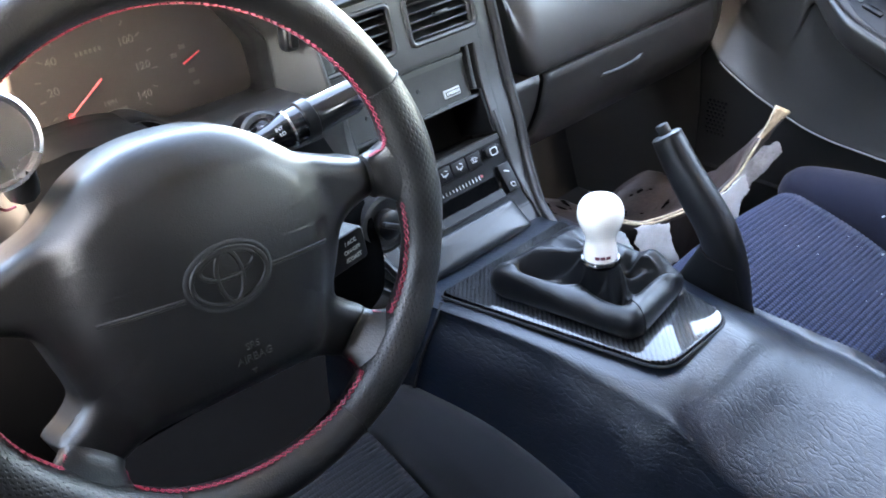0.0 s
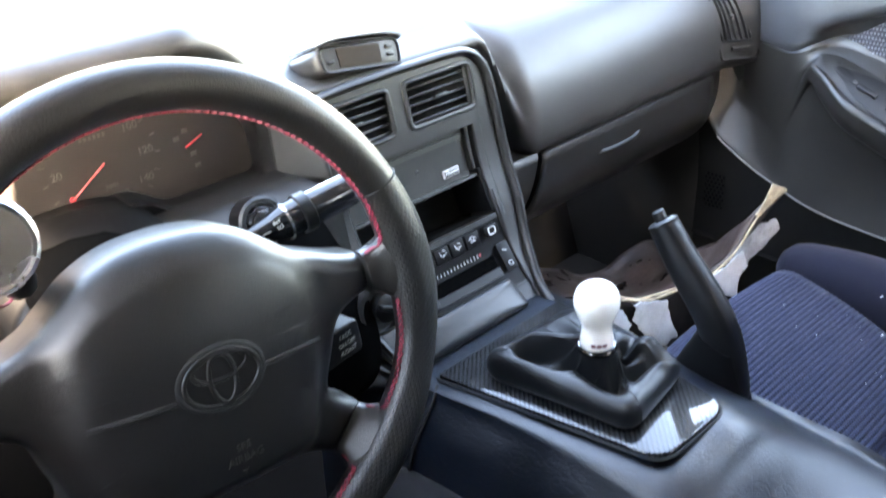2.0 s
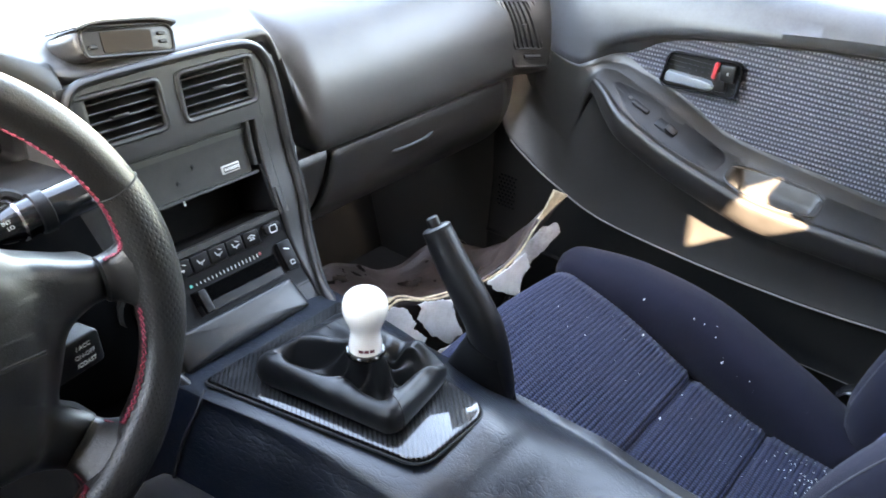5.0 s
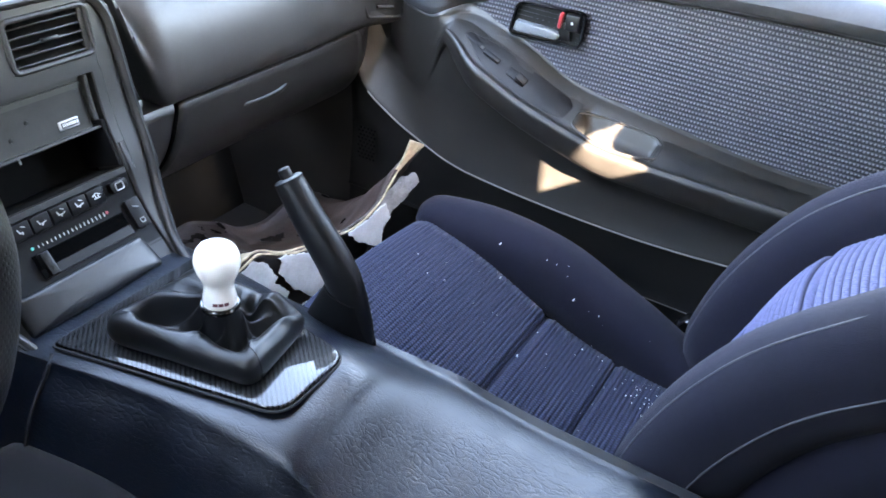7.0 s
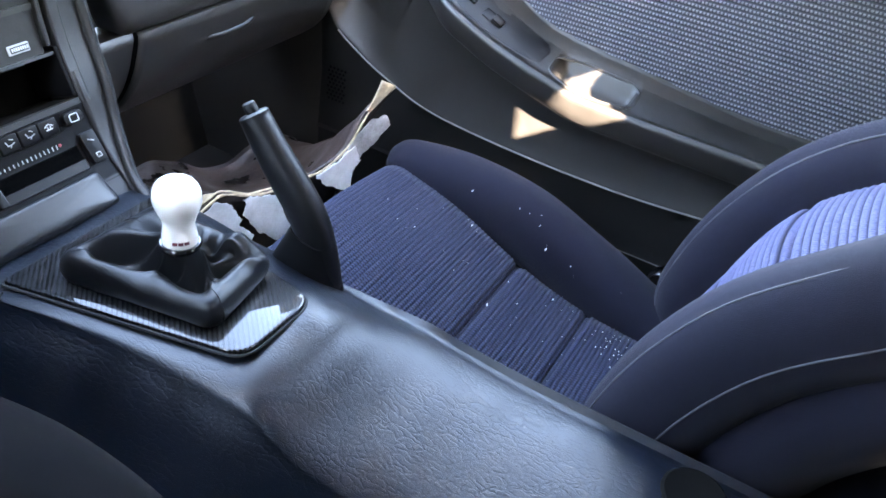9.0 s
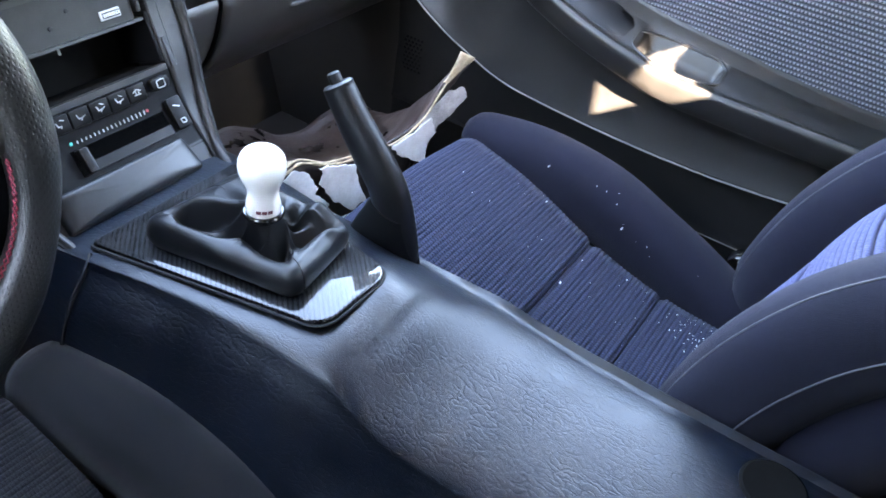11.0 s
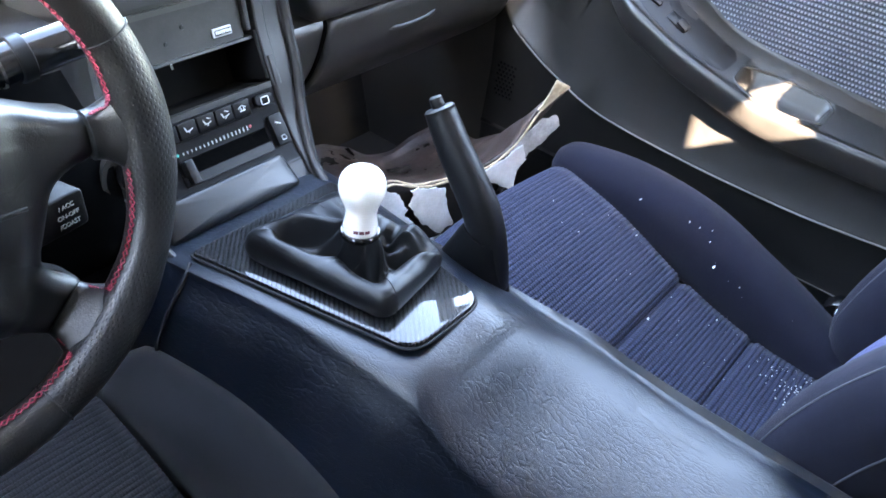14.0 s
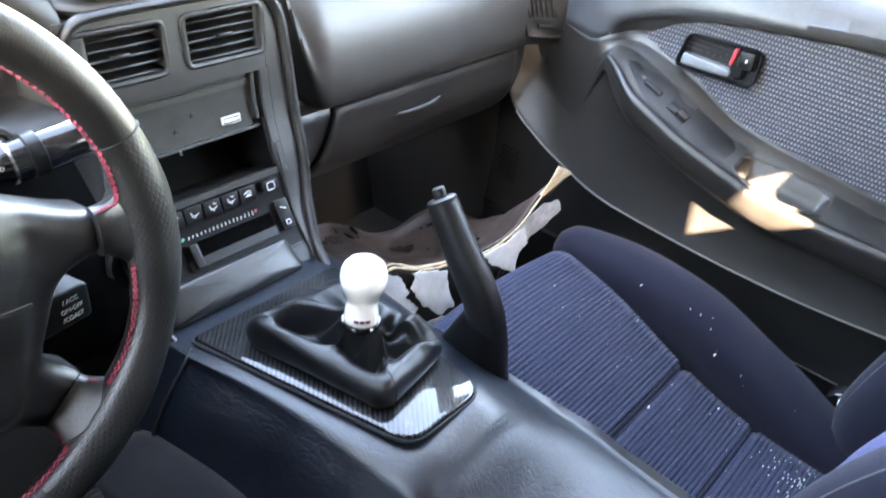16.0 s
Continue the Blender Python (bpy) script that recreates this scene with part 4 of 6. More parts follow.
part("chrome_ring", lathe([(0.0145, 0.0), (0.0185, 0.004), (0.0215, 0.006), (0.0225, 0.002), (0.0225, -0.004)], 28, im), CHROME, ign)
part("barrel", lathe([(0.014, -0.01), (0.014, 0.006), (0.012, 0.0075), (0.003, 0.0078)], 24, im), GLOSS, ign)
cz = frame_of((-0.247, 0.035, 0.580), (1, 0.15, 0), (0.0, 0.12, 1))
cruise = part("cruise_stalk", prism(rounded([(-0.026, -0.013), (0.016, -0.013), (0.016, 0.014), (-0.026, 0.014)], 0.004), -0.02, 0.0, cz, 0.002), BLACK, column, "black cruise control stalk")
for txt, k in (("/ ACC", 0.0068), ("ON-OFF", 0.0), ("/COAST", -0.0065)):
    part("lettering", words(txt, 0.0046, cz @ pose(0.001, k, 0.0006)), MARK, cruise, "white printed lettering")
km = frame_of((-0.152, 0.176, 0.487), (1, 0.05, 0), (0, 0.12, 1))
rot = part("dial_switch", lathe([(0.031, -0.012), (0.031, 0.002), (0.027, 0.003), (0.026, -0.002), (0.018, -0.002)], 28, Matrix.Translation((0.036, -0.002, 0)) @ km), STACK, column, "round black rotary switch")
part("grip", join(lathe([(0.0155, -0.002), (0.0155, 0.008), (0.013, 0.010), (0.003, 0.0103)], 24, Matrix.Translation((0.036, -0.002, 0)) @ km), block((0.006, 0.028, 0.008), Matrix.Translation((0.036, -0.002, 0)) @ km @ pose(0, 0, 0.012, 0, 0, 60), 0.002, 2)), BLACK, rot)

# ---- boost gauge on the column ----
gauge = thing("boost_gauge", (-0.445, 0.1, 0.69), "white-faced round boost gauge with silver rim", "gauge")
gc = Vector((-0.447, 0.074, 0.736))
gn = (Vector((-0.50, -0.41, 0.93)) - gc).normalized()
gm = frame_of(gc, Vector((0, 0, 1)).cross(gn), gn.cross(Vector((0, 0, 1)).cross(gn)))
part("cup", lathe([(0.012, -0.05), (0.026, -0.045), (0.028, -0.006), (0.0285, 0.0)], 36, gm), BLACK, gauge)
part("rim", lathe([(0.0245, 0.0035), (0.0252, 0.0055), (0.0275, 0.006), (0.0297, 0.004), (0.0297, -0.005), (0.0285, -0.006)], 40, gm), CHROME, gauge, "silver bezel ring")
part("dial", lathe([(0.0255, 0.001), (0.0255, 0.0025), (0.001, 0.0025)], 36, gm), DIAL, gauge)
for k in range(21):
    a = radians(225 - k * 13.5)
    part("tick", block((0.003 if k % 5 else 0.005, 0.0005, 0.0003), gm @ pose(0.0215 * math.cos(a), 0.0215 * math.sin(a), 0.0028, 0, 0, math.degrees(a))), BLACK, gauge)
part("needle", sweep([gm @ Vector((0, 0, 0.004)), gm @ Vector((0.004, -0.018, 0.004))], [0.0012, 0.0004], 6), BLACK, gauge)
part("hub", lathe([(0.004, 0.0025), (0.004, 0.005), (0.002, 0.006)], 14, gm), BLACK, gauge)
part("bracket", sweep([gc - gn * 0.03 + Vector((0.01, 0, -0.01)), (-0.43, 0.11, 0.70), (-0.425, 0.15, 0.67)], [0.008, 0.010, 0.012], 10), BLACK, gauge)
part("wire", sweep(spline([gc - gn * 0.05, (-0.455, 0.12, 0.70), (-0.445, 0.13, 0.67), (-0.43, 0.17, 0.65)], 6), 0.001, 6), RED, gauge, "thin red wire")

# ---- centre console ----
console = thing("centre_console", (0.04, -0.2, 0.02), "worn dark blue-black vinyl centre console", "console")
SECT = [
    (0.30, [(-0.165, 0.02), (-0.152, 0.22), (-0.138, 0.32), (-0.125, 0.370), (-0.11, 0.382), (0, 0.384), (0.11, 0.384), (0.15, 0.365), (0.16, 0.30), (0.165, 0.02)]),
    (0.12, [(-0.165, 0.02), (-0.152, 0.22), (-0.132, 0.345), (-0.110, 0.394), (-0.097, 0.405), (0, 0.406), (0.098, 0.405), (0.14, 0.375), (0.156, 0.31), (0.16, 0.02)]),
    (0.0, [(-0.165, 0.02), (-0.150, 0.22), (-0.115, 0.342), (-0.092, 0.396), (-0.075, 0.4105), (0, 0.4125), (0.078, 0.4115), (0.135, 0.375), (0.157, 0.32), (0.16, 0.02)]),
    (-0.125, [(-0.165, 0.02), (-0.147, 0.22), (-0.108, 0.336), (-0.084, 0.388), (-0.064, 0.4105), (0, 0.419), (0.056, 0.418), (0.13, 0.372), (0.157, 0.33), (0.16, 0.02)]),
    (-0.165, [(-0.165, 0.02), (-0.146, 0.22), (-0.102, 0.326), (-0.081, 0.376), (-0.066, 0.3955), (0, 0.404), (0.065, 0.4000), (0.136, 0.3660), (0.157, 0.332), (0.16, 0.02)]),
    (-0.205, [(-0.165, 0.02), (-0.145, 0.21), (-0.096, 0.312), (-0.079, 0.3565), (-0.067, 0.3710), (-0.010, 0.3780), (0.080, 0.3815), (0.138, 0.3640), (0.157, 0.333), (0.16, 0.02)]),
    (-0.255, [(-0.165, 0.02), (-0.144, 0.20), (-0.087, 0.298), (-0.070, 0.3395), (-0.058, 0.3540), (-0.008, 0.3615), (0.085, 0.3660), (0.141, 0.3555), (0.157, 0.328), (0.16, 0.02)]),
    (-0.36, [(-0.165, 0.02), (-0.142, 0.19), (-0.076, 0.286), (-0.059, 0.3275), (-0.047, 0.3425), (-0.004, 0.3505), (0.086, 0.3560), (0.142, 0.3495), (0.157, 0.325), (0.16, 0.02)]),
    (-0.72, [(-0.165, 0.02), (-0.142, 0.19), (-0.076, 0.286), (-0.059, 0.3275), (-0.047, 0.3425), (-0.004, 0.3505), (0.086, 0.3560), (0.142, 0.3495), (0.157, 0.325), (0.16, 0.02)]),
]


def console_body():
    cols = [spline([(x, y, z) for y, s in SECT for x, z in [s[k]]], 10) for k in range(10)]
    return loft([spline([c[j] for c in cols], 6) for j in range(len(cols[0]))], closed=True)


part("console_body", console_body(), CONSOLE, console)
part("front_joint", sweep(spline([(-0.100, 0.118, 0.4055), (-0.113, 0.112, 0.394), (-0.136, 0.120, 0.345), (-0.149, 0.135, 0.26)], 6), 0.0022, 6), DARK, console)
# Nearly flat disc; its dark colour stands in for the shade inside a recess.
part("cup_hole_shade", lathe([(0.001, 0.004), (0.024, 0.004), (0.028, 0.005), (0.031, 0.003), (0.032, -0.004)], 32, pose(0.112, -0.503, 0.3525)), CAVITY_SHADE, console, "shallow dark disc for the shade of a round recess")


def plate_z(y):
    return lerp(0.409, 0.4225, (0.122 - y) / 0.242) + 0.0035


PLATE = rounded([(-0.094, 0.124), (0.094, 0.124), (0.050, -0.122), (-0.048, -0.122)], [0.006, 0.006, 0.022, 0.022], 8)
pm = Matrix.Translation((0, 0, 0.4157)) @ Matrix.Rotation(-math.atan2(0.0135, 0.242), 4, "X")
part("trim_plate", prism(PLATE, -0.003, 0.0045, pm, 0.0025), CARBON, console, "glossy carbon-fibre shifter trim plate")
part("plate_gap", sweep([pm @ Vector((p.x * 1.012, p.y * 1.006, -0.0005)) for p in PLATE], (0.0016, 0.0014), 6, closed=True), DARK, console)

# ---- gear lever ----
lever = thing("gear_lever", (-0.005, -0.01, 0.42), "gear lever with white knob and black leather boot", "gear lever")
KNOB = [(0.012, 0.0), (0.0158, 0.0), (0.0162, 0.004), (0.0157, 0.012), (0.0146, 0.020), (0.0142, 0.027), (0.0160, 0.035), (0.0193, 0.044), (0.0214, 0.053), (0.0217, 0.059), (0.0210, 0.066), (0.0190, 0.0725), (0.0155, 0.0775), (0.010, 0.0808), (0.004, 0.082)]
KP = pose(-0.0035, -0.011, 0.4705, -3, 2) @ Matrix.Diagonal((1.0, 1.0, 0.80, 1))
knob = part("knob", lathe(KNOB, 48, KP), WHITE, lever, "white ball shift knob")
part("collar", lathe([(0.0165, -0.008), (0.0188, -0.004), (0.0192, -0.001), (0.0180, 0.0012), (0.014, 0.001)], 36, KP), GLOSS, knob)
part("marking", join(*[block((0.0045, 0.0006, 0.004), KP @ pose(0, 0, 0.0085) @ Matrix.Rotation(radians(a), 4, "Z") @ pose(0, -0.0158, 0)) for a in (-62, -43, -24)]), mat("dark_red_print", (0.12, 0.02, 0.03), 0.5), knob, "small dark red printed bars")
part("chip_mark", block((0.006, 0.0012, 0.008), KP @ pose(0.0208, -0.004, 0.053, 0, -8, 80), 0.0005, 1), TAN, knob)
RAW = rounded([(-0.066, 0.085), (0.056, 0.077), (0.060, -0.066), (-0.041, -0.083)], [0.020, 0.022, 0.020, 0.016], 10)
BR = []
for p, q in zip(RAW, RAW[1:] + RAW[:1]):
    steps = max(1, round((q - p).length / 0.0035))
    BR += [p.lerp(q, k / steps) for k in range(steps)]
AXIS = Vector((-0.0035, -0.011))


def boot(u, v):
    """Leather from the plate over the padded rim, down into the folds and up to the knob."""
    f = (u * len(BR)) % len(BR)
    p = BR[int(f)].lerp(BR[(int(f) + 1) % len(BR)], f - int(f))
    front = smoothstep(0.042, 0.074, p.y)
    right = smoothstep(0.025, 0.05, p.x)
    rear_right = smoothstep(0.01, -0.055, p.y) * right
    sheet = max(front * smoothstep(-0.056, -0.030, p.x), 0.85 * right * smoothstep(-0.05, 0.02, p.y))
    inward = (AXIS - p).normalized()
    reach = (AXIS - p).length
    d_roll = curve1([(0, 0.006), (0.06, -0.001), (0.12, -0.0035), (0.2, 0.0005), (0.3, 0.010), (0.4, 0.020), (0.5, 0.0265), (0.6, 0.0300)], min(v, 0.6))
    h_roll = curve1([(0, 0.0), (0.06, 0.006), (0.12, 0.016), (0.2, 0.0275), (0.3, 0.0335), (0.4, 0.0305), (0.5, 0.0225), (0.6, 0.014), (0.7, 0.012), (0.8, 0.018), (0.9, 0.034), (1, 0.0545)], v)
    h_sheet = curve1([(0, 0.0), (0.1, 0.009), (0.2, 0.024), (0.3, 0.0345), (0.4, 0.040), (0.5, 0.043), (0.6, 0.045), (0.8, 0.047), (1, 0.0545)], v)
    d = d_roll if v <= 0.6 else lerp(0.0315, reach - 0.0145, ((v - 0.6) / 0.4) ** 0.8)
    h = lerp(h_roll, h_sheet, sheet)
    inner = smoothstep(0.3, 0.55, v) * smoothstep(1.0, 0.85, v)
    a = math.atan2(p.y - AXIS.y, p.x - AXIS.x)
    h += inner * (0.005 * math.sin(4 * a + 7 * v) + 0.011 * (1 - abs(math.sin(2.6 * a - 5 * v + 0.6))) ** 3 - 0.003) * (1 - 0.8 * front) * (1 - 0.6 * sheet)
    h += 0.010 * math.exp(-((a - 2.12) / 0.13) ** 2) * smoothstep(0.30, 0.45, v) * smoothstep(0.90, 0.55, v) - 0.008 * math.exp(-((a - 2.42) / 0.16) ** 2) * smoothstep(0.35, 0.5, v) * smoothstep(0.95, 0.7, v)
    h -= 0.010 * rear_right * math.sin(9 * a + 6 * v) * smoothstep(0.08, 0.3, v) * smoothstep(1.0, 0.7, v) + 0.004 * rear_right * smoothstep(0.1, 0.3, v)
    lip = smoothstep(0.012, 0.0, abs(p.x + 0.050)) * front
    h -= 0.010 * lip * smoothstep(0.25, 0.45, v) * smoothstep(0.85, 0.6, v)
    h += (0.0016 * noise.noise(Vector((p.x * 45, p.y * 45, v * 5))) + 0.004 * noise.noise(Vector((p.x * 18, p.y * 18, 4.0 + v)))) * smoothstep(0.0, 0.2, v)
    h += 0.0022 * math.sin(13 * a + 5 * v) * sheet * smoothstep(0.25, 0.5, v) * smoothstep(1.0, 0.8, v)
    q = p + inward * d
    return Vector((q.x, q.y, plate_z(q.y) + max(h, 0.002 if v > 0.05 else -0.003)))


part("boot", grid(boot, len(BR), 34, True), BOOT, lever, "creased black leather boot with a padded rim", 0.0, 180, 1)


def boot_seam(x, y, v0, v1):
    i = min(range(len(BR)), key=lambda k: (BR[k] - Vector((x, y))).length)
    part("boot_seam", sweep([boot(i / len(BR), lerp(v0, v1, k / 24)) for k in range(25)], 0.0007, 6), DARK, lever, "sewn boot seam")


boot_seam(-0.028, -0.083, 0.02, 0.55)
boot_seam(0.010, 0.080, 0.05, 0.62)

# ---- parking brake ----
brake = thing("parking_brake", (0.125, -0.09, 0.36), "black parking brake lever pulled up", "parking brake")
g_path = spline([(0.127, -0.080, 0.335), (0.127, -0.077, 0.385), (0.1265, -0.069, 0.425), (0.126, -0.058, 0.452), (0.125, -0.043, 0.474), (0.1235, -0.016, 0.508), (0.1225, 0.0085, 0.543)], 6)
g_rad = [(curve1([(0, 0.018), (0.5, 0.0172), (0.8, 0.0165), (1, 0.0150)], i / 36), curve1([(0, 0.026), (0.3, 0.022), (0.5, 0.0212), (0.7, 0.0205), (0.85, 0.0180), (1, 0.0152)], i / 36)) for i in range(37)]
part("grip", sweep(g_path, g_rad, 24, up=(0, 1, 0.4), power=2.2), BRAKE, brake, "moulded black plastic grip")
g_end, g_dir = Vector((0.1225, 0.0085, 0.543)), Vector((-0.02, 0.57, 0.82)).normalized()
part("grip_rim", sweep([g_end - g_dir * 0.003, g_end + g_dir * 0.001, g_end + g_dir * 0.003], [0.0155, 0.0160, 0.0135], 20, up=(1, 0, 0)), BRAKE, brake)
part("button", sweep([g_end + g_dir * 0.001, g_end + g_dir * 0.0125, g_end + g_dir * 0.014], [0.0068, 0.0068, 0.005], 14, up=(1, 0, 0)), BRAKE, brake, "black release button")


def brake_boot():
    rings = []
    for k in range(10):
        t = k / 9
        rings.append([Vector((lerp(0.124, 0.1265, t) + lerp(0.029, 0.0198, t ** 0.7) * math.copysign(abs(math.cos(a)) ** 0.8, math.cos(a)), lerp(-0.062, -0.068, t) + lerp(0.066, 0.0262, t ** 0.75) * math.copysign(abs(math.sin(a)) ** 0.8, math.sin(a)) * (1.0 if math.sin(a) > 0 else 0.78), lerp(0.345, 0.432, t ** 0.85) + 0.006 * math.sin(a) * t)) for a in [2 * math.pi * j / 28 for j in range(28)]])
    return loft(rings)


part("brake_boot", brake_boot(), PANEL, brake, "black tapered cover at the lever base")

# ---- steering wheel ----
W_C, W_TILT, W_ROLL = Vector((-0.362, 0.016, 0.642)), 14.2, -5.0
wheel = thing("steering_wheel", W_C, "black perforated leather four-spoke steering wheel with red stitching", "steering wheel")
WM = Matrix.Translation(W_C) @ Matrix.Rotation(radians(90 - W_TILT), 4, "X") @ Matrix.Rotation(radians(W_ROLL), 4, "Z")


def on_wheel(bm):
    bm.transform(WM)
    return bm


def arc(r, a0, a1, n, z=0.0):
    return [Vector((r * math.cos(radians(lerp(a0, a1, k / n))), r * math.sin(radians(lerp(a0, a1, k / n))), z)) for k in range(n + 1)]


GRIPS = (4.0, 176.0, -46.0, -134.0)  # spoke angles


def rim_bm(a0, a1):
    pts, rad = [], []
    n = int(abs(a1 - a0) / 2)
    for k in range(n + 1):
        a = lerp(a0, a1, k / n)
        near = min(abs((a - g + 180) % 360 - 180) for g in GRIPS)
        r = 0.0158 + 0.0022 * smoothstep(22, 6, near)
        pts.append(arc(0.1685 - 0.001 * smoothstep(22, 6, near), a, a, 1)[0])
        rad.append((r, r * 0.95))
    return add_uv(sweep(pts, rad, 24), 24, 0.1685 * radians(2), 0.0165 * 2 * math.pi / 24)


part("rim", on_wheel(rim_bm(26, 154)), LEATHER, wheel, "smooth black leather top of the rim")
part("rim", on_wheel(rim_bm(-114, -66)), LEATHER, wheel, "smooth black leather foot of the rim")
part("rim_grip", on_wheel(rim_bm(-66, 26)), LEATHER_P, wheel, "perforated black leather grip")
part("rim_grip", on_wheel(rim_bm(154, 246)), LEATHER_P, wheel, "perforated black leather grip")
for a in (26, 154, -66, -114):
    part("rim_seam", on_wheel(sweep([arc(0.1685 + 0.0164 * math.cos(b), a, a, 1)[0] + Vector((0, 0, 0.0157 * math.sin(b))) for b in [2 * math.pi * j / 24 for j in range(24)]], 0.0007, 6, closed=True)), DARK, wheel)
ARMS = [(0, 0.078), (0.03, 0.075), (0.055, 0.065), (0.074, 0.051), (0.087, 0.041), (0.104, 0.034), (0.122, 0.0275), (0.1365, 0.0235), (0.1395, 0.018), (0.1405, 0.010), (0.1395, 0.002), (0.1365, -0.0045), (0.125, -0.008), (0.113, -0.0135), (0.105, -0.022), (0.101, -0.034), (0.0975, -0.048), (0.094, -0.062), (0.0945, -0.071), (0.103, -0.080), (0.1135, -0.087), (0.1155, -0.092), (0.109, -0.105), (0.098, -0.118), (0.0925, -0.1205), (0.082, -0.117), (0.069, -0.111), (0.053, -0.1085), (0.03, -0.108), (0, -0.108)]
CUSHION = [(0, 0.074), (0.05, 0.064), (0.078, 0.047), (0.089, 0.028), (0.091, -0.020), (0.083, -0.060), (0.070, -0.099), (0.03, -0.105), (0, -0.105)]


def both_sides(half):
    return half + [(-x, y) for x, y in half[-2:0:-1]]


def depth_inside(px, py, poly):
    """Distance from points to a closed outline, positive inside."""
    a = np.array([(p[0], p[1]) for p in poly])
    d = np.roll(a, -1, 0) - a
    q = np.stack([px, py], -1)[:, None, :] - a[None]
    t = np.clip((q * d).sum(-1) / (d * d).sum(-1), 0, 1)
    dist = np.sqrt(((q - t[..., None] * d) ** 2).sum(-1)).min(1)
    y0, y1 = a[:, 1], a[:, 1] + d[:, 1]
    cross = (y0[None] > py[:, None]) != (y1[None] > py[:, None])
    at = a[:, 0] + (py[:, None] - y0) / np.where(d[:, 1] == 0, 1e-9, d[:, 1]) * d[:, 0]
    inside = (cross & (px[:, None] < at)).sum(1) % 2 == 1
    return np.where(inside, dist, -dist)


def dome(x, y):
    """Height of the crowned cover over the wheel's plane."""
    return 0.013 - 0.011 * (x / 0.08) ** 2 - 0.011 * (max(0.0, y) / 0.065) ** 2 - 0.006 * (min(0.0, y) / 0.1) ** 2


ARM_LINE = [(p.x, p.y) for p in spline([(x, y, 0) for x, y in both_sides(ARMS)], 5, True)]
CUSHION_LINE = [(p.x, p.y) for p in spline([(x, y, 0) for x, y in both_sides(CUSHION)], 5, True)]


def hub_bm():
    """The airbag cover and the roots of its four spokes, one skin."""
    steps = (1.0, 0.997, 0.99, 0.98, 0.968, 0.95, 0.93, 0.905, 0.88, 0.85, 0.81, 0.77, 0.72, 0.66, 0.58, 0.48, 0.36, 0.22, 0.08, 0.01)
    flat = np.array([(x * k, y * k) for k in steps for x, y in ARM_LINE])
    edge = np.maximum(depth_inside(flat[:, 0], flat[:, 1], ARM_LINE), 0.0)
    cushion = depth_inside(flat[:, 0], flat[:, 1], CUSHION_LINE)
    n = len(ARM_LINE)
    rows = []
    for i, (x, y) in enumerate(flat):
        arm = lerp(-0.017, -0.008, smoothstep(-0.07, -0.02, y))
        f = smoothstep(-0.005, 0.020, cushion[i])
        z = lerp(arm, max(dome(x, y), arm), f)
        r = 0.013
        if edge[i] < r:
            z -= (r - math.sqrt(max(0.0, r * r - (r - edge[i]) ** 2)))
        rows.append(Vector((x, y, z)))
    rings = [rows[k * n:(k + 1) * n] for k in range(len(steps))]
    back = [[Vector((p.x * k, p.y * k, p.z - d)) for p in rings[0]] for k, d in ((1.02, 0.030), (1.015, 0.012), (1.006, 0.004))]
    return loft(back + rings)


pad = part("airbag_cover", on_wheel(hub_bm()), AIRBAG, wheel, "scuffed black airbag cover with moulded spoke roots", 0.0, 70)
for x0, x1 in ((-0.078, -0.0265), (0.034, 0.082)):
    line = [Vector((lerp(x0, x1, k / 12), -0.0165 - 0.002 * k / 12, dome(lerp(x0, x1, k / 12), -0.017))) for k in range(13)]
    part("split_line", on_wheel(sweep(line, (0.0011, 0.0005), 6)), DARK, pad)
    part("split_ridge", on_wheel(sweep([p + Vector((0, -0.0016, 0)) for p in line], (0.0008, 0.0007), 6)), AIRBAG, pad)
EMB = Vector((0.0045, -0.0135, 0.0))
part("emblem_recess", on_wheel(sweep([EMB + Vector((0.0285 * math.cos(t / 48 * 2 * math.pi), 0.0205 * math.sin(t / 48 * 2 * math.pi), dome(0.0045 + 0.0285 * math.cos(t / 48 * 2 * math.pi), -0.013))) for t in range(48)], (0.0022, 0.0006), 8, closed=True)), DARK, pad)
part("emblem", on_wheel(join(*[sweep([EMB + Vector((rx * math.cos(t / 40 * 2 * math.pi), cy + ry * math.sin(t / 40 * 2 * math.pi), dome(0.0045, -0.013) + 0.0002)) for t in range(40)], (0.0016, 0.0013), 8, closed=True) for cy, rx, ry in ((0.0, 0.0255, 0.0178), (0.0, 0.0085, 0.0168), (0.0075, 0.0185, 0.0085))])), AIRBAG, pad, "embossed oval emblem")
for txt, y, size in (("SRS", -0.064, 0.0068), ("AIRBAG", -0.0725, 0.0074)):
    part("lettering", on_wheel(words(txt, size, pose(0.0075, y, dome(0.0, y) + 0.0002, 4), 0.0005)), EMBOSS, pad, "embossed lettering")
part("lettering_mark", on_wheel(prism([(-0.002, 0.001), (0.002, 0.001), (0.0, -0.0025)], 0, 0.0006, pose(0.005, -0.0815, dome(0.0, -0.08)))), EMBOSS, pad)
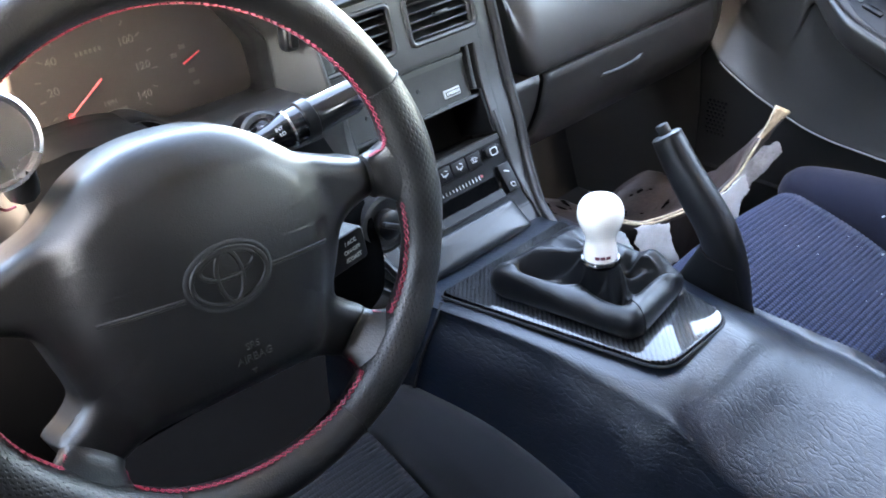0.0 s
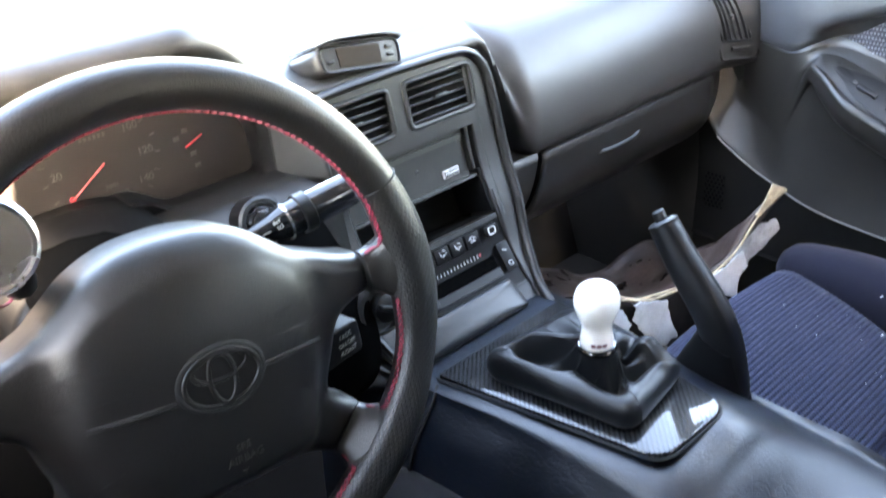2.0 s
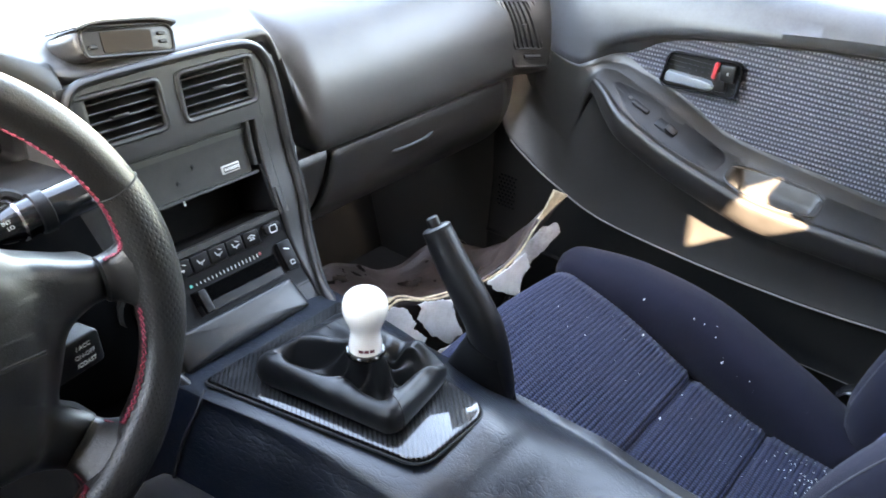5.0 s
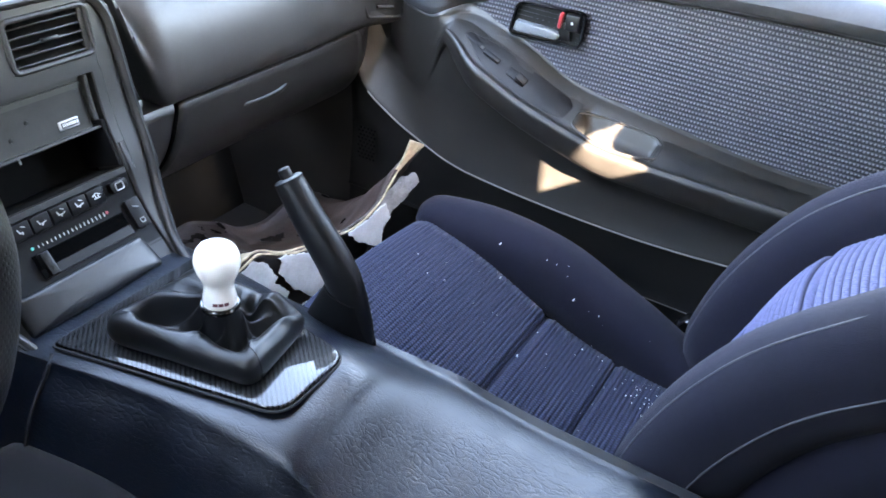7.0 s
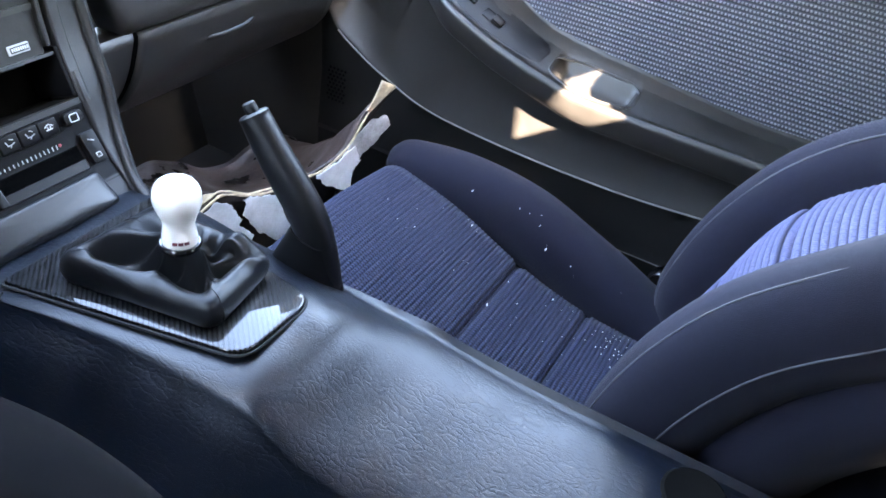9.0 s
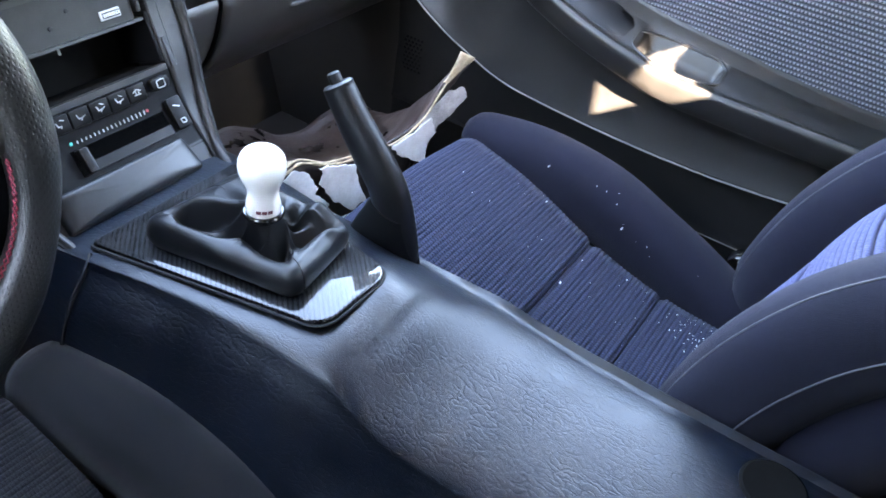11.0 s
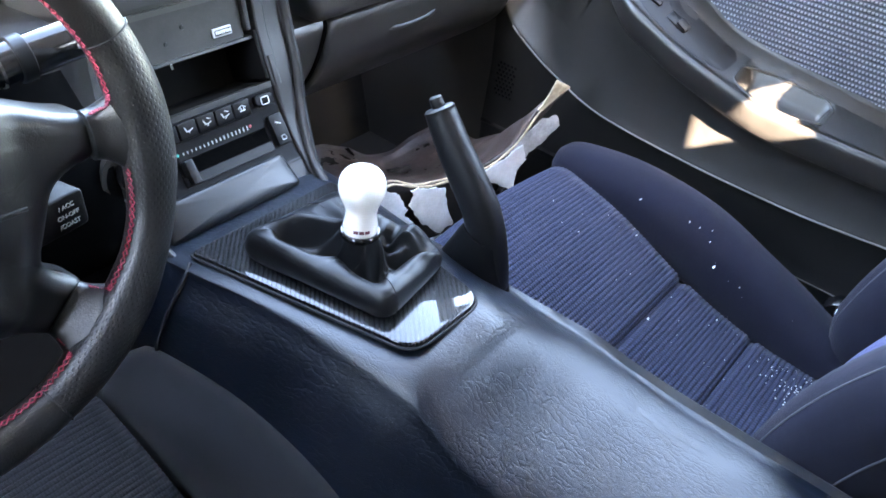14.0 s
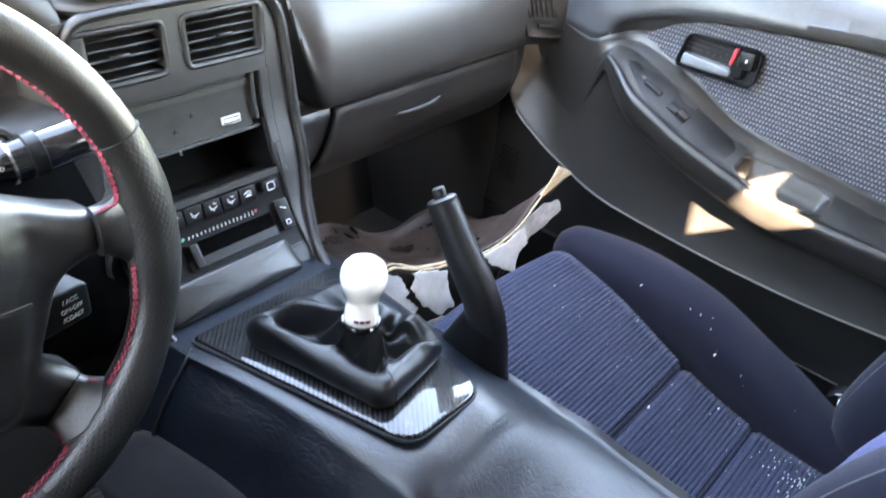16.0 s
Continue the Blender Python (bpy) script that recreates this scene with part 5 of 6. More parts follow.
for a in GRIPS:
    up_spoke = a in (4.0, 176.0)
    w1, r0, drop = (0.0140, 0.1355, -0.016) if up_spoke else (0.0180, 0.1425, -0.024)
    q0, q1 = arc(r0, a, a, 1, drop)[0], arc(0.1600, a, a, 1)[0]
    ts = [0.0, 0.04, 0.1, 0.2, 0.3, 0.4, 0.5, 0.6, 0.7, 0.8, 0.9, 1.0]
    wrap = sweep([q0.lerp(q1, t) - Vector((0, 0, 0.004 * math.sin(math.pi * t))) for t in ts], [(w1 + (0.0 if t == 0 else 0.0024) + (0.020 if up_spoke else 0.016) * t ** 2.2, (0.0112 if t == 0 else 0.0130) - 0.0018 * t) for t in ts], 28, power=2.6)
    part("spoke_wrap", on_wheel(add_uv(wrap, 28, 0.004, 0.0035)), LEATHER, wheel, "smooth leather round the spoke end")


def zigzag(path, amp):
    """Crossed thread along a path on the wheel."""
    return join(*[sweep([p + Vector((0, 0, s * amp * (0, 1, 0, -1)[k % 4])) for k, p in enumerate(path)], 0.00062, 5) for s in (1, -1)])


def stitch_r(a):
    """Inner radius of the rim at an angle, just proud of its leather."""
    k = smoothstep(22, 6, min(abs((a - g + 180) % 360 - 180) for g in GRIPS))
    return 0.1685 - 0.001 * k - (0.0158 + 0.0022 * k) * 0.985 - 0.0004


SPOKE_END = {4.0: (0.0176, 0.1465, 0.1415, 0.1370, -0.006), -46.0: (0.0215, 0.1495, 0.1470, 0.1440, -0.013)}
SPOKE_END[176.0], SPOKE_END[-134.0] = SPOKE_END[4.0], SPOKE_END[-46.0]
for a0, a1 in ((14.5, 165.5), (-5.0, -35.5), (-56.5, -123.5), (-144.5, -175.0)):
    n = int(abs(a1 - a0) / 0.95)
    part("stitching", on_wheel(zigzag([arc(stitch_r(lerp(a0, a1, k / n)), lerp(a0, a1, k / n), lerp(a0, a1, k / n), 1, 0.003)[0] for k in range(n + 1)], 0.0026)), RED, wheel, "crimson cross-stitched thread")
    for e in (a0, a1):
        if e in (-5.0, -175.0):
            continue
        g = min(GRIPS, key=lambda q: abs((q - e + 180) % 360 - 180))
        d = (e - g + 180) % 360 - 180
        w, out, mid, end, low = SPOKE_END[g]
        u = arc(1.0, g, g, 1)[0]
        v = Vector((-u.y, u.x, 0)) * (1 if d > 0 else -1)
        path = [arc(stitch_r(e), e, e, 1, 0.003)[0], arc(stitch_r(e) - 0.0005, g + d * 0.88, g + d * 0.88, 1, 0.002)[0], u * out + v * (w + 0.0015) + Vector((0, 0, low * 0.3)), u * mid + v * w + Vector((0, 0, low * 0.7)), u * end + v * (w - 0.0015) + Vector((0, 0, low))]
        part("stitching", on_wheel(zigzag(spline(path, 5), 0.0024)), RED, wheel, "crimson cross-stitched thread")

# ---- seats ----
C_PROF = [(-0.46, 0.200), (-0.40, 0.202), (-0.30, 0.211), (-0.20, 0.238), (-0.08, 0.290), (0.0, 0.314), (0.03, 0.318), (0.052, 0.305), (0.062, 0.275), (0.060, 0.22)]
B_PATH = [(-0.425, 0.185), (-0.432, 0.27), (-0.452, 0.36), (-0.488, 0.44), (-0.54, 0.515), (-0.61, 0.59), (-0.68, 0.665)]


def path_at(path, t):
    """Point and outward normal (towards the front) at t along a (y, z) path."""
    i = min(int(t * (len(path) - 1)), len(path) - 2)
    f = t * (len(path) - 1) - i
    pts = [Vector(path[min(max(k, 0), len(path) - 1)]) for k in (i - 1, i, i + 1, i + 2)]
    a, b, c, d = pts
    p = 0.5 * ((2 * b) + (c - a) * f + (2 * a - 5 * b + 4 * c - d) * f * f + (3 * b - a - 3 * c + d) * f ** 3)
    tg = ((c - a) * (1 - f) + (d - b) * f).normalized()
    return p, Vector((tg.y, -tg.x)), tg


def arc_table(path):
    """Cumulated length along a path, and the parameter for a given length."""
    pts = [path_at(path, k / 400)[0] for k in range(401)]
    acc = [0.0]
    for a, b in zip(pts, pts[1:]):
        acc.append(acc[-1] + (b - a).length)

    def param(s):
        for k in range(400):
            if acc[k + 1] >= s:
                return (k + (s - acc[k]) / max(1e-9, acc[k + 1] - acc[k])) / 400
        return 1.0

    return acc[-1], param


C_LEN, c_param = arc_table(C_PROF)
B_LEN, b_param = arc_table(B_PATH)


def seat(name, xc, y0, dz, label, cloth, ribs, back_ribs, low_side, pitch):
    s = thing(name, (xc, y0 - 0.2, 0.02), label, "car seat", "front seats")
    H = 0.103

    def panel(u, v):
        length = v * C_LEN
        p, n, _ = path_at(C_PROF, c_param(C_LEN - length))
        y = p.x
        rib = 0.0013 * (1 - abs(math.sin(math.pi * length / pitch))) ** 1.0
        dip = 0.010 * max(0.0, 1 - abs(y + 0.185) / 0.010) + 0.008 * max(0.0, 1 - abs(y + 0.30) / 0.008)
        x = xc + lerp(-H - (0.085 if low_side < 0 else 0.0), H, u)
        q = p + n * (-0.0 + 0.007 * math.sin(math.pi * u) - dip) * 1.0
        up = Vector((-n.x, -n.y)) if n.y < 0 else n
        q = p + up * (rib * -3.2 * (pitch / 0.0080) ** 0.5 + 0.008 * math.sin(math.pi * u) - dip)
        return Vector((x, y0 + q.x, q.y + dz))

    part("seat_panel", cord_uv(grid(panel, 18, 1000), 18, lambda i, j: (i / 17 * 0.25, j / 999 * C_LEN / pitch)), ribs, s, "ribbed cloth seat centre", 0.004, 180)
    part("seat_base", block((0.40, 0.46, 0.15), pose(xc, y0 - 0.18, 0.105), 0.03, 3), cloth, s)
    for sx in (1, -1):
        low = 0.15 if sx == low_side else 0.0
        path = [(0.142, 0.035, 0.266), (0.144, 0.020, 0.273), (0.149, -0.06, 0.280), (0.152, -0.16, 0.268), (0.15, -0.25, 0.236), (0.145, -0.34, 0.205), (0.14, -0.42, 0.185)]
        pts = spline([(xc + sx * x + (0.010 if sx > 0 else 0.0), y0 + y, z + dz - low + (0.006 if sx > 0 else 0.0)) for x, y, z in path], 6)
        n = len(pts)
        rad = [(0.044 * smoothstep(-0.12, 0.10, k / n) + 0.002, (0.058 - 0.016 * smoothstep(0.70, 1.0, k / n)) * smoothstep(-0.10, 0.12, k / n)) for k in range(n)]
        part("seat_bolster", sweep(pts, rad, 22, power=2.3), cloth, s, "padded cloth seat bolster")
    part("front_roll", sweep([(xc - 0.12, y0 + 0.035, 0.262 + dz), (xc, y0 + 0.040, 0.268 + dz), (xc + 0.12, y0 + 0.035, 0.262 + dz)], (0.022, 0.04), 16), cloth, s)

    def back(u, v):
        arc_len = v * B_LEN
        p, n, _ = path_at(B_PATH, b_param(arc_len))
        rib = 0.0013 * (1 - abs(math.sin(math.pi * arc_len / 0.0085)))
        seam = sum(0.012 * max(0.0, 1 - abs(arc_len - q) / 0.010) for q in (0.085, 0.205, 0.315, 0.43))
        q = p + n * (0.024 * math.sin(math.pi * u) ** 0.7 - 3.6 * rib - seam + 0.006 * math.sin(arc_len * 26))
        return Vector((xc + lerp(-H - 0.012, H + 0.012, u), y0 + q.x, q.y + dz))

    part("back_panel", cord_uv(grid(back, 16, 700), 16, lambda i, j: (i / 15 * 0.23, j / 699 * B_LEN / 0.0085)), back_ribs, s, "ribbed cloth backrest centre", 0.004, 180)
    rings = []
    for k in range(25):
        t = k / 24
        p, n, _ = path_at(B_PATH, t)
        w = 0.195 * (1 - 0.35 * smoothstep(0.75, 1.0, t))
        rings.append([Vector((xc + w * math.copysign(abs(math.cos(a)) ** 0.6, math.cos(a)), y0 + (p - n * 0.09).x + n.x * 0.085 * math.sin(a), dz + (p - n * 0.09).y + n.y * 0.085 * math.sin(a))) for a in [2 * math.pi * j / 28 for j in range(28)]])
    part("backrest", loft(rings), cloth, s)
    for sx in (1, -1):
        pts, rad = [], []
        for k in range(28):
            t = k / 27
            p, n, _ = path_at(B_PATH, t * 0.97)
            q = p + n * lerp(0.006, -0.018, smoothstep(0.55, 1.0, t))
            pts.append(Vector((xc + sx * lerp(0.160, 0.150, t) - sx * 0.03 * smoothstep(0.7, 1.0, t), y0 + q.x, q.y + dz)))
            rad.append((0.046 * smoothstep(-0.10, 0.16, t), 0.060 * smoothstep(-0.12, 0.20, t)))
        bol = part("back_bolster", sweep(pts, rad, 24, up=(0, 0.8, 0.5), power=2.3), cloth, s, "padded cloth backrest bolster")
        for ang, rr in ((200, 1.0), (160, 1.0)):
            line = []
            for k in range(3, 27):
                p = pts[k]
                d = (pts[min(k + 1, 27)] - pts[k - 1]).normalized()
                side = d.cross(Vector((0, 0.8, 0.5))).normalized()
                top = side.cross(d)
                a = radians(62 if ang == 160 else -8)
                line.append(p - sx * Vector((1, 0, 0)) * 0 + Vector((-1, 0, 0)) * rad[k][0] * 1.0 * math.cos(a) ** 0.87 + top * rad[k][1] * math.copysign(abs(math.sin(a)) ** 0.87, a))
            part("piping", sweep(line, 0.0011, 6), SEAM, bol, "thin stitched seam")
    tip = Vector((xc, y0 - 0.755, 0.745 + dz))
    part("back_foot", block((0.37, 0.26, 0.30), pose(xc, y0 - 0.56, 0.17 + dz), 0.03, 3), cloth, s)
    part("headrest", sweep([tip + Vector((0, -0.35, 0.9)).normalized() * d for d in (0.0, 0.03, 0.09, 0.14, 0.16)], [(0.05, 0.02), (0.075, 0.035), (0.08, 0.04), (0.07, 0.035), (0.04, 0.015)], 20, up=(0, 1, 0.3), power=2.6), cloth, s)
    return s


SEAM = mat("seam_thread", (0.05, 0.05, 0.06), 0.8)
seat("passenger_seat", 0.365, 0.0, 0.0, "navy cloth passenger seat with ribbed centre, flecked with paint chips", CLOTH, RIBS, RIBS_LIT, -1, 0.0064)
seat("driver_seat", -0.315, 0.09, -0.02, "charcoal ribbed cloth driver seat beside the console", CLOTH_D, RIBS_D, RIBS_D, 0, 0.0054)
buckle = thing("seat_belt_buckle", (0.575, -0.36, 0.2), "black seat belt latch with bright metal tongue beside the seat", "seat belt")
part("strap", sweep(spline([(0.572, -0.315, 0.196), (0.574, -0.333, 0.214), (0.575, -0.345, 0.228), (0.575, -0.352, 0.246), (0.575, -0.366, 0.259), (0.575, -0.40, 0.262)], 5), (0.014, 0.0035), 10, up=(0, -0.5, 1)), GLOSS, buckle)
part("shell", sweep(spline([(0.570, -0.352, 0.205), (0.570, -0.364, 0.222), (0.570, -0.377, 0.240), (0.570, -0.386, 0.250)], 4), (0.012, 0.009), 12, up=(0, -0.7, 0.7), power=3.0), GLOSS, buckle, "glossy black latch shell")
for by, bz in ((-0.362, 0.2245), (-0.369, 0.250)):
    part("tongue", block((0.016, 0.010, 0.005), pose(0.562, by, bz, 35, -25, 10), 0.0015, 2), CHROME, buckle, "metal belt tongue")

# ---- passenger door ----
door = thing("car_door", (0.7, -0.25, 0.1), "black moulded passenger door panel with armrest and ribbed cloth insert", "car door")
Z_TOP = [(-0.8, 0.672), (-0.5, 0.674), (-0.257, 0.667), (-0.1, 0.651), (0.033, 0.630), (0.09, 0.611), (0.12, 0.597), (0.145, 0.577), (0.165, 0.562), (0.20, 0.562), (0.31, 0.562)]
Z_LOW = [(-0.8, 0.450), (-0.484, 0.459), (-0.39, 0.460), (-0.222, 0.479), (-0.08, 0.500), (0.003, 0.538), (0.09, 0.564), (0.12, 0.564), (0.145, 0.559), (0.165, 0.553), (0.20, 0.553), (0.31, 0.56)]
Z_ARM = [(-0.8, 0.445), (-0.43, 0.446), (-0.26, 0.447), (-0.165, 0.449), (-0.118, 0.460), (-0.07, 0.472), (-0.02, 0.487), (0.032, 0.508), (0.065, 0.522), (0.10, 0.540), (0.145, 0.549), (0.165, 0.541), (0.20, 0.535), (0.31, 0.52)]
Z_PIPE = [(-0.8, 0.3685), (-0.37, 0.3235), (-0.24, 0.3145), (-0.06, 0.3165), (0.1, 0.3305), (0.18, 0.3535), (0.24, 0.3835), (0.275, 0.4085), (0.3, 0.4485)]


def arm_in(y):
    return lerp(0.660, 0.604, smoothstep(0.17, 0.04, y))


def rec_x(y):
    return lerp(0.662, 0.692, smoothstep(0.165, 0.10, y))


CUP_Y = (-0.112, -0.238)  # ends of the pull cup along the armrest


def scoop(y, f):
    """Depth of the pull cup at a place on the armrest's top."""
    along = smoothstep(CUP_Y[0] + 0.002, CUP_Y[0] - 0.016, y) * smoothstep(CUP_Y[1] - 0.002, CUP_Y[1] + 0.012, y)
    return 0.024 * along * smoothstep(0.12, 0.26, f) * smoothstep(0.98, 0.82, f)


def top_line(y):
    """Inner and outer edge of the armrest's flat top."""
    a = smoothstep(0.165, 0.09, y)
    zl, ze, inn, rec = curve1(Z_LOW, y), curve1(Z_ARM, y), arm_in(y), rec_x(y)
    return Vector((lerp(inn, rec, 0.18), y, ze - 0.0025 * a)), Vector((lerp(inn, rec, 0.80), y, lerp(zl, ze, 0.22) - 0.003 * a))


def relax(pts, lo, hi, amount):
    """Ease a stretch of the section towards an even, plain face."""
    ends = [(0.665, pts[lo][1]), (0.665 if hi == len(pts) - 1 else 0.666, pts[hi][1])]
    return [p if not lo <= k <= hi else tuple(lerp(p[c], lerp(ends[0][c], ends[1][c], (k - lo) / (hi - lo)), amount) for c in (0, 1)) for k, p in enumerate(pts)]


def door_section(y):
    a = smoothstep(0.165, 0.09, y)
    zt, zl, ze, zp = (curve1(c, y) for c in (Z_TOP, Z_LOW, Z_ARM, Z_PIPE))
    inn, rec = arm_in(y), rec_x(y)
    front = 0.052 * min(1.0, max(0.0, (y - 0.160) / 0.115)) ** 1.5
    fwd = 0.014 * smoothstep(0.05, 0.18, y)
    flat = smoothstep(0.122, 0.168, y)
    wall = lerp(0.645, 0.667, smoothstep(0.0, 0.15, y))
    upper = [(0.78, 0.690), (0.745, 0.712), (0.712, 0.716), (0.690, 0.708), (0.674, 0.690), (0.666, lerp(0.69, zt, 0.5)), (0.662, zt + 0.016), (0.664, zt + 0.005), (lerp(0.664, rec, 0.6), zt - 0.001), (rec, zt - 0.006 * a), (rec, lerp(zt, zl, 0.5))]
    p, q = top_line(y)
    top = [p.lerp(q, f) - Vector((0, 0, scoop(y, f))) for f in (1.0, 0.94, 0.88, 0.82, 0.7, 0.5, 0.3, 0.24, 0.18, 0.12, 0.0)]
    arm = [(rec, zl + 0.006 * a), (lerp(inn, rec, 0.95), zl + 0.001 * a), (lerp(inn, rec, 0.88), lerp(zl, ze, 0.06))] + [(v.x, v.z) for v in top]
    arm += [(lerp(inn, rec, 0.11), ze + 0.0002 * a), (lerp(inn, rec, 0.075), ze + 0.0022 * a), (lerp(inn, rec, 0.035), ze + 0.0026 * a), (lerp(inn, rec, 0.005), ze + 0.0008 * a), (inn - 0.0008 * a, ze - 0.003 * a), (inn, ze - 0.008 * a), (inn + 0.003 * a, ze - 0.022 * a), (inn + 0.007 * a, ze - 0.034 * a), (inn + 0.012 * a, ze - 0.040 * a), (lerp(inn, wall, 0.55), ze - 0.044 * a), (lerp(inn, wall, 0.85), ze - 0.048 * a), (lerp(inn, wall, 0.97), ze - 0.056 * a - 0.004), (wall - 0.001, lerp(ze, zp, 0.6)), (0.640 + fwd, zp + 0.010), (0.638 + fwd, zp + 0.004)]
    lower = [(0.637 + fwd, zp), (0.639 + fwd, zp - 0.004), (0.650 + fwd * 0.6, zp - 0.007), (0.672, lerp(zp, 0.05, 0.35)), (0.668, 0.206), (0.664, 0.2025), (0.67, 0.198), (0.675, 0.05)]
    groups = []
    for pts in (relax(upper, 5, len(upper) - 1, flat), relax(arm, 0, 26, flat), lower):
        groups.append([Vector((x + front * smoothstep(zp, zp + 0.09, z), y, z)) for x, z in pts])
    return groups[0], groups[0][-1:] + groups[1] + groups[2][:1], groups[2]


DOOR_ROWS = [door_section(y) for y in [lerp(0.31, -0.86, k / 300) for k in range(301)]]
# Upper panel takes the lit copy of the vinyl, armrest the shaded one.
for name, k, material, label, sharp in (("door_panel", 0, PAD_LIT, "", 75), ("armrest", 1, VINYL_SHADED, "black moulded armrest with a scooped pull", 75), ("door_pocket", 2, LOWER_SHADED, "matt cloth lower door with a map pocket, darkened for shade", 38)):
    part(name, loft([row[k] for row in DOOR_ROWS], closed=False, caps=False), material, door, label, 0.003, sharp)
part("sail_trim", prism(rounded([(0.205, 0.60), (0.43, 0.60), (0.43, 0.85), (0.30, 0.85), (0.205, 0.716)], [0.005, 0.005, 0.005, 0.03, 0.012], 5), -0.008, 0.004, frame_of((0.738, 0, 0), (0, 1, 0), (0, 0, 1)), 0.003), TRIM, door, "dark trim at the front corner of the window")
part("window_seal", sweep([(0.722, lerp(0.34, -0.86, k / 20), 0.7175) for k in range(21)], (0.006, 0.004), 8), PALE_SEAL, door, "pale weathered window seal")


def insert(u, v):
    y = lerp(0.100, -0.85, u)
    zt, zl = curve1(Z_TOP, y) - lerp(0.008, 0.016, smoothstep(0.0, 0.08, y)), curve1(Z_LOW, y) + 0.010
    z = lerp(zl, zt, 0.5 + (v - 0.5) * max(0.02, smoothstep(0.102, 0.055, y)) ** 0.5)
    ph = z * 148 + 0.6 * y
    return Vector((rec_x(y) - 0.0035 - 0.0030 * (1 - abs(math.sin(math.pi * ph))), y, z))


def insert_cord(i, j):
    p = insert(i / 99, j / 259)
    return p.y, p.z * 148 + 0.6 * p.y


part("cloth_insert", cord_uv(grid(insert, 100, 260), 100, insert_cord), RIBS_DOOR, door, "ribbed blue-grey cloth insert", 0.0, 180)
part("piping", sweep([Vector((0.6355 + 0.014 * smoothstep(0.05, 0.18, y), y, curve1(Z_PIPE, y))) for y in [lerp(0.268, -0.8, k / 80) for k in range(81)]], 0.0016, 8), PIPING, door, "pale-edged map pocket rim")

part("pocket_edge", sweep([(0.6635, lerp(0.10, -0.8, k / 40), 0.2025) for k in range(41)], 0.0012, 6), PIPING, door, "pale lower pocket edge")

# inner handle in its bezel
hm = frame_of((0.684, -0.024, 0.588), (0, -1, 0.08), (0, 0.08, 1))
HB = rounded([(-0.060, -0.026), (0.056, -0.030), (0.062, 0.022), (-0.048, 0.024)], 0.012, 5)
handle = part("handle_bezel", sweep([hm @ Vector((p.x, p.y, 0.005)) for p in HB], (0.0024, 0.005), 10, up=(-1, 0, 0), closed=True), GLOSS, door, "black door handle bezel")
part("handle_cup", prism(HB, -0.008, -0.002, hm), BLACK, handle)
part("lever", prism(rounded([(-0.053, -0.019), (0.020, -0.023), (0.026, -0.014), (0.010, -0.009), (-0.050, -0.003)], 0.005, 4), -0.001, 0.010, hm, 0.004), LEVER, handle, "satin grey door lever")
part("lever_root", block((0.020, 0.030, 0.010), hm @ pose(0.030, -0.008, 0.002), 0.003, 2), BLACK, handle)
part("lock_tab", block((0.006, 0.024, 0.008), hm @ pose(0.024, 0.008, 0.008, 0, 0, -10), 0.0015, 1), NEEDLE, handle, "red lock indicator")
part("lock_knob", prism(rounded([(0.030, -0.006), (0.052, -0.008), (0.054, 0.018), (0.030, 0.018)], 0.004), -0.001, 0.009, hm, 0.003), BLACK, handle)
part("lock_mark", block((0.003, 0.004, 0.0006), hm @ pose(0.042, 0.006, 0.0094)), MARK, handle)


# switch panel and pull cup on the armrest
def arm_point(y, f):
    """A point on the armrest's flat top, f from its inner to its outer edge."""
    p, q = top_line(y)
    return p.lerp(q, f)


def arm_normal(y, f):
    a = arm_point(y - 0.01, f) - arm_point(y + 0.01, f)
    b = arm_point(y, f + 0.05) - arm_point(y, f - 0.05)
    n = a.cross(b).normalized()
    return n if n.z > 0 else -n


def arm_slab(outline, h0, h1):
    """A slab on the armrest from an outline in (y, f)."""
    c = sum((Vector(q) for q in outline), Vector((0, 0))) / len(outline)
    return loft([[arm_point(*Vector(q).lerp(c, k)) + arm_normal(*Vector(q).lerp(c, k)) * h for q in outline] for k, h in ((0.0, h0), (0.0, h1), (0.02, h1 + 0.0008), (0.3, h1 + 0.0008), (0.6, h1 + 0.0008), (0.95, h1 + 0.0008))])


SW = [(p.x, p.y * 6) for p in rounded([(0.098, 0.070), (0.092, 0.110), (0.055, 0.150), (-0.086, 0.156), (-0.098, 0.12), (-0.092, 0.030), (-0.055, 0.012), (0.04, 0.015)], [0.012, 0.012, 0.03, 0.014, 0.015, 0.015, 0.03, 0.03], 6)]
switches = part("switch_panel", arm_slab(SW, -0.004, 0.0012), BLACK, door, "dark window switch panel let into the armrest")
part("panel_gap", sweep([arm_point(*q) + arm_normal(*q) * 0.0006 for q in SW], 0.0012, 6, closed=True), DARK, switches)


def arm_m(y, f, h=0.0):
    n = arm_normal(y, f)
    return frame_of(arm_point(y, f) + n * h, arm_point(y - 0.01, f) - arm_point(y + 0.01, f), n.cross(arm_point(y - 0.01, f) - arm_point(y + 0.01, f)))


part("lock_switch", block((0.030, 0.008, 0.005), arm_m(0.042, 0.48, 0.003), 0.0015, 2), BLACK, switches)
part("lock_symbol", block((0.006, 0.005, 0.0008), arm_m(0.062, 0.52, 0.003)), DIM, switches)
part("window_switch", block((0.034, 0.016, 0.004), arm_m(-0.004, 0.46, 0.002), 0.0015, 2), BLACK, switches)
part("switch_rocker", block((0.018, 0.013, 0.006), arm_m(-0.012, 0.46, 0.005) @ pose(0, 0, 0, 0, 12), 0.0015, 2), BLACK, switches)
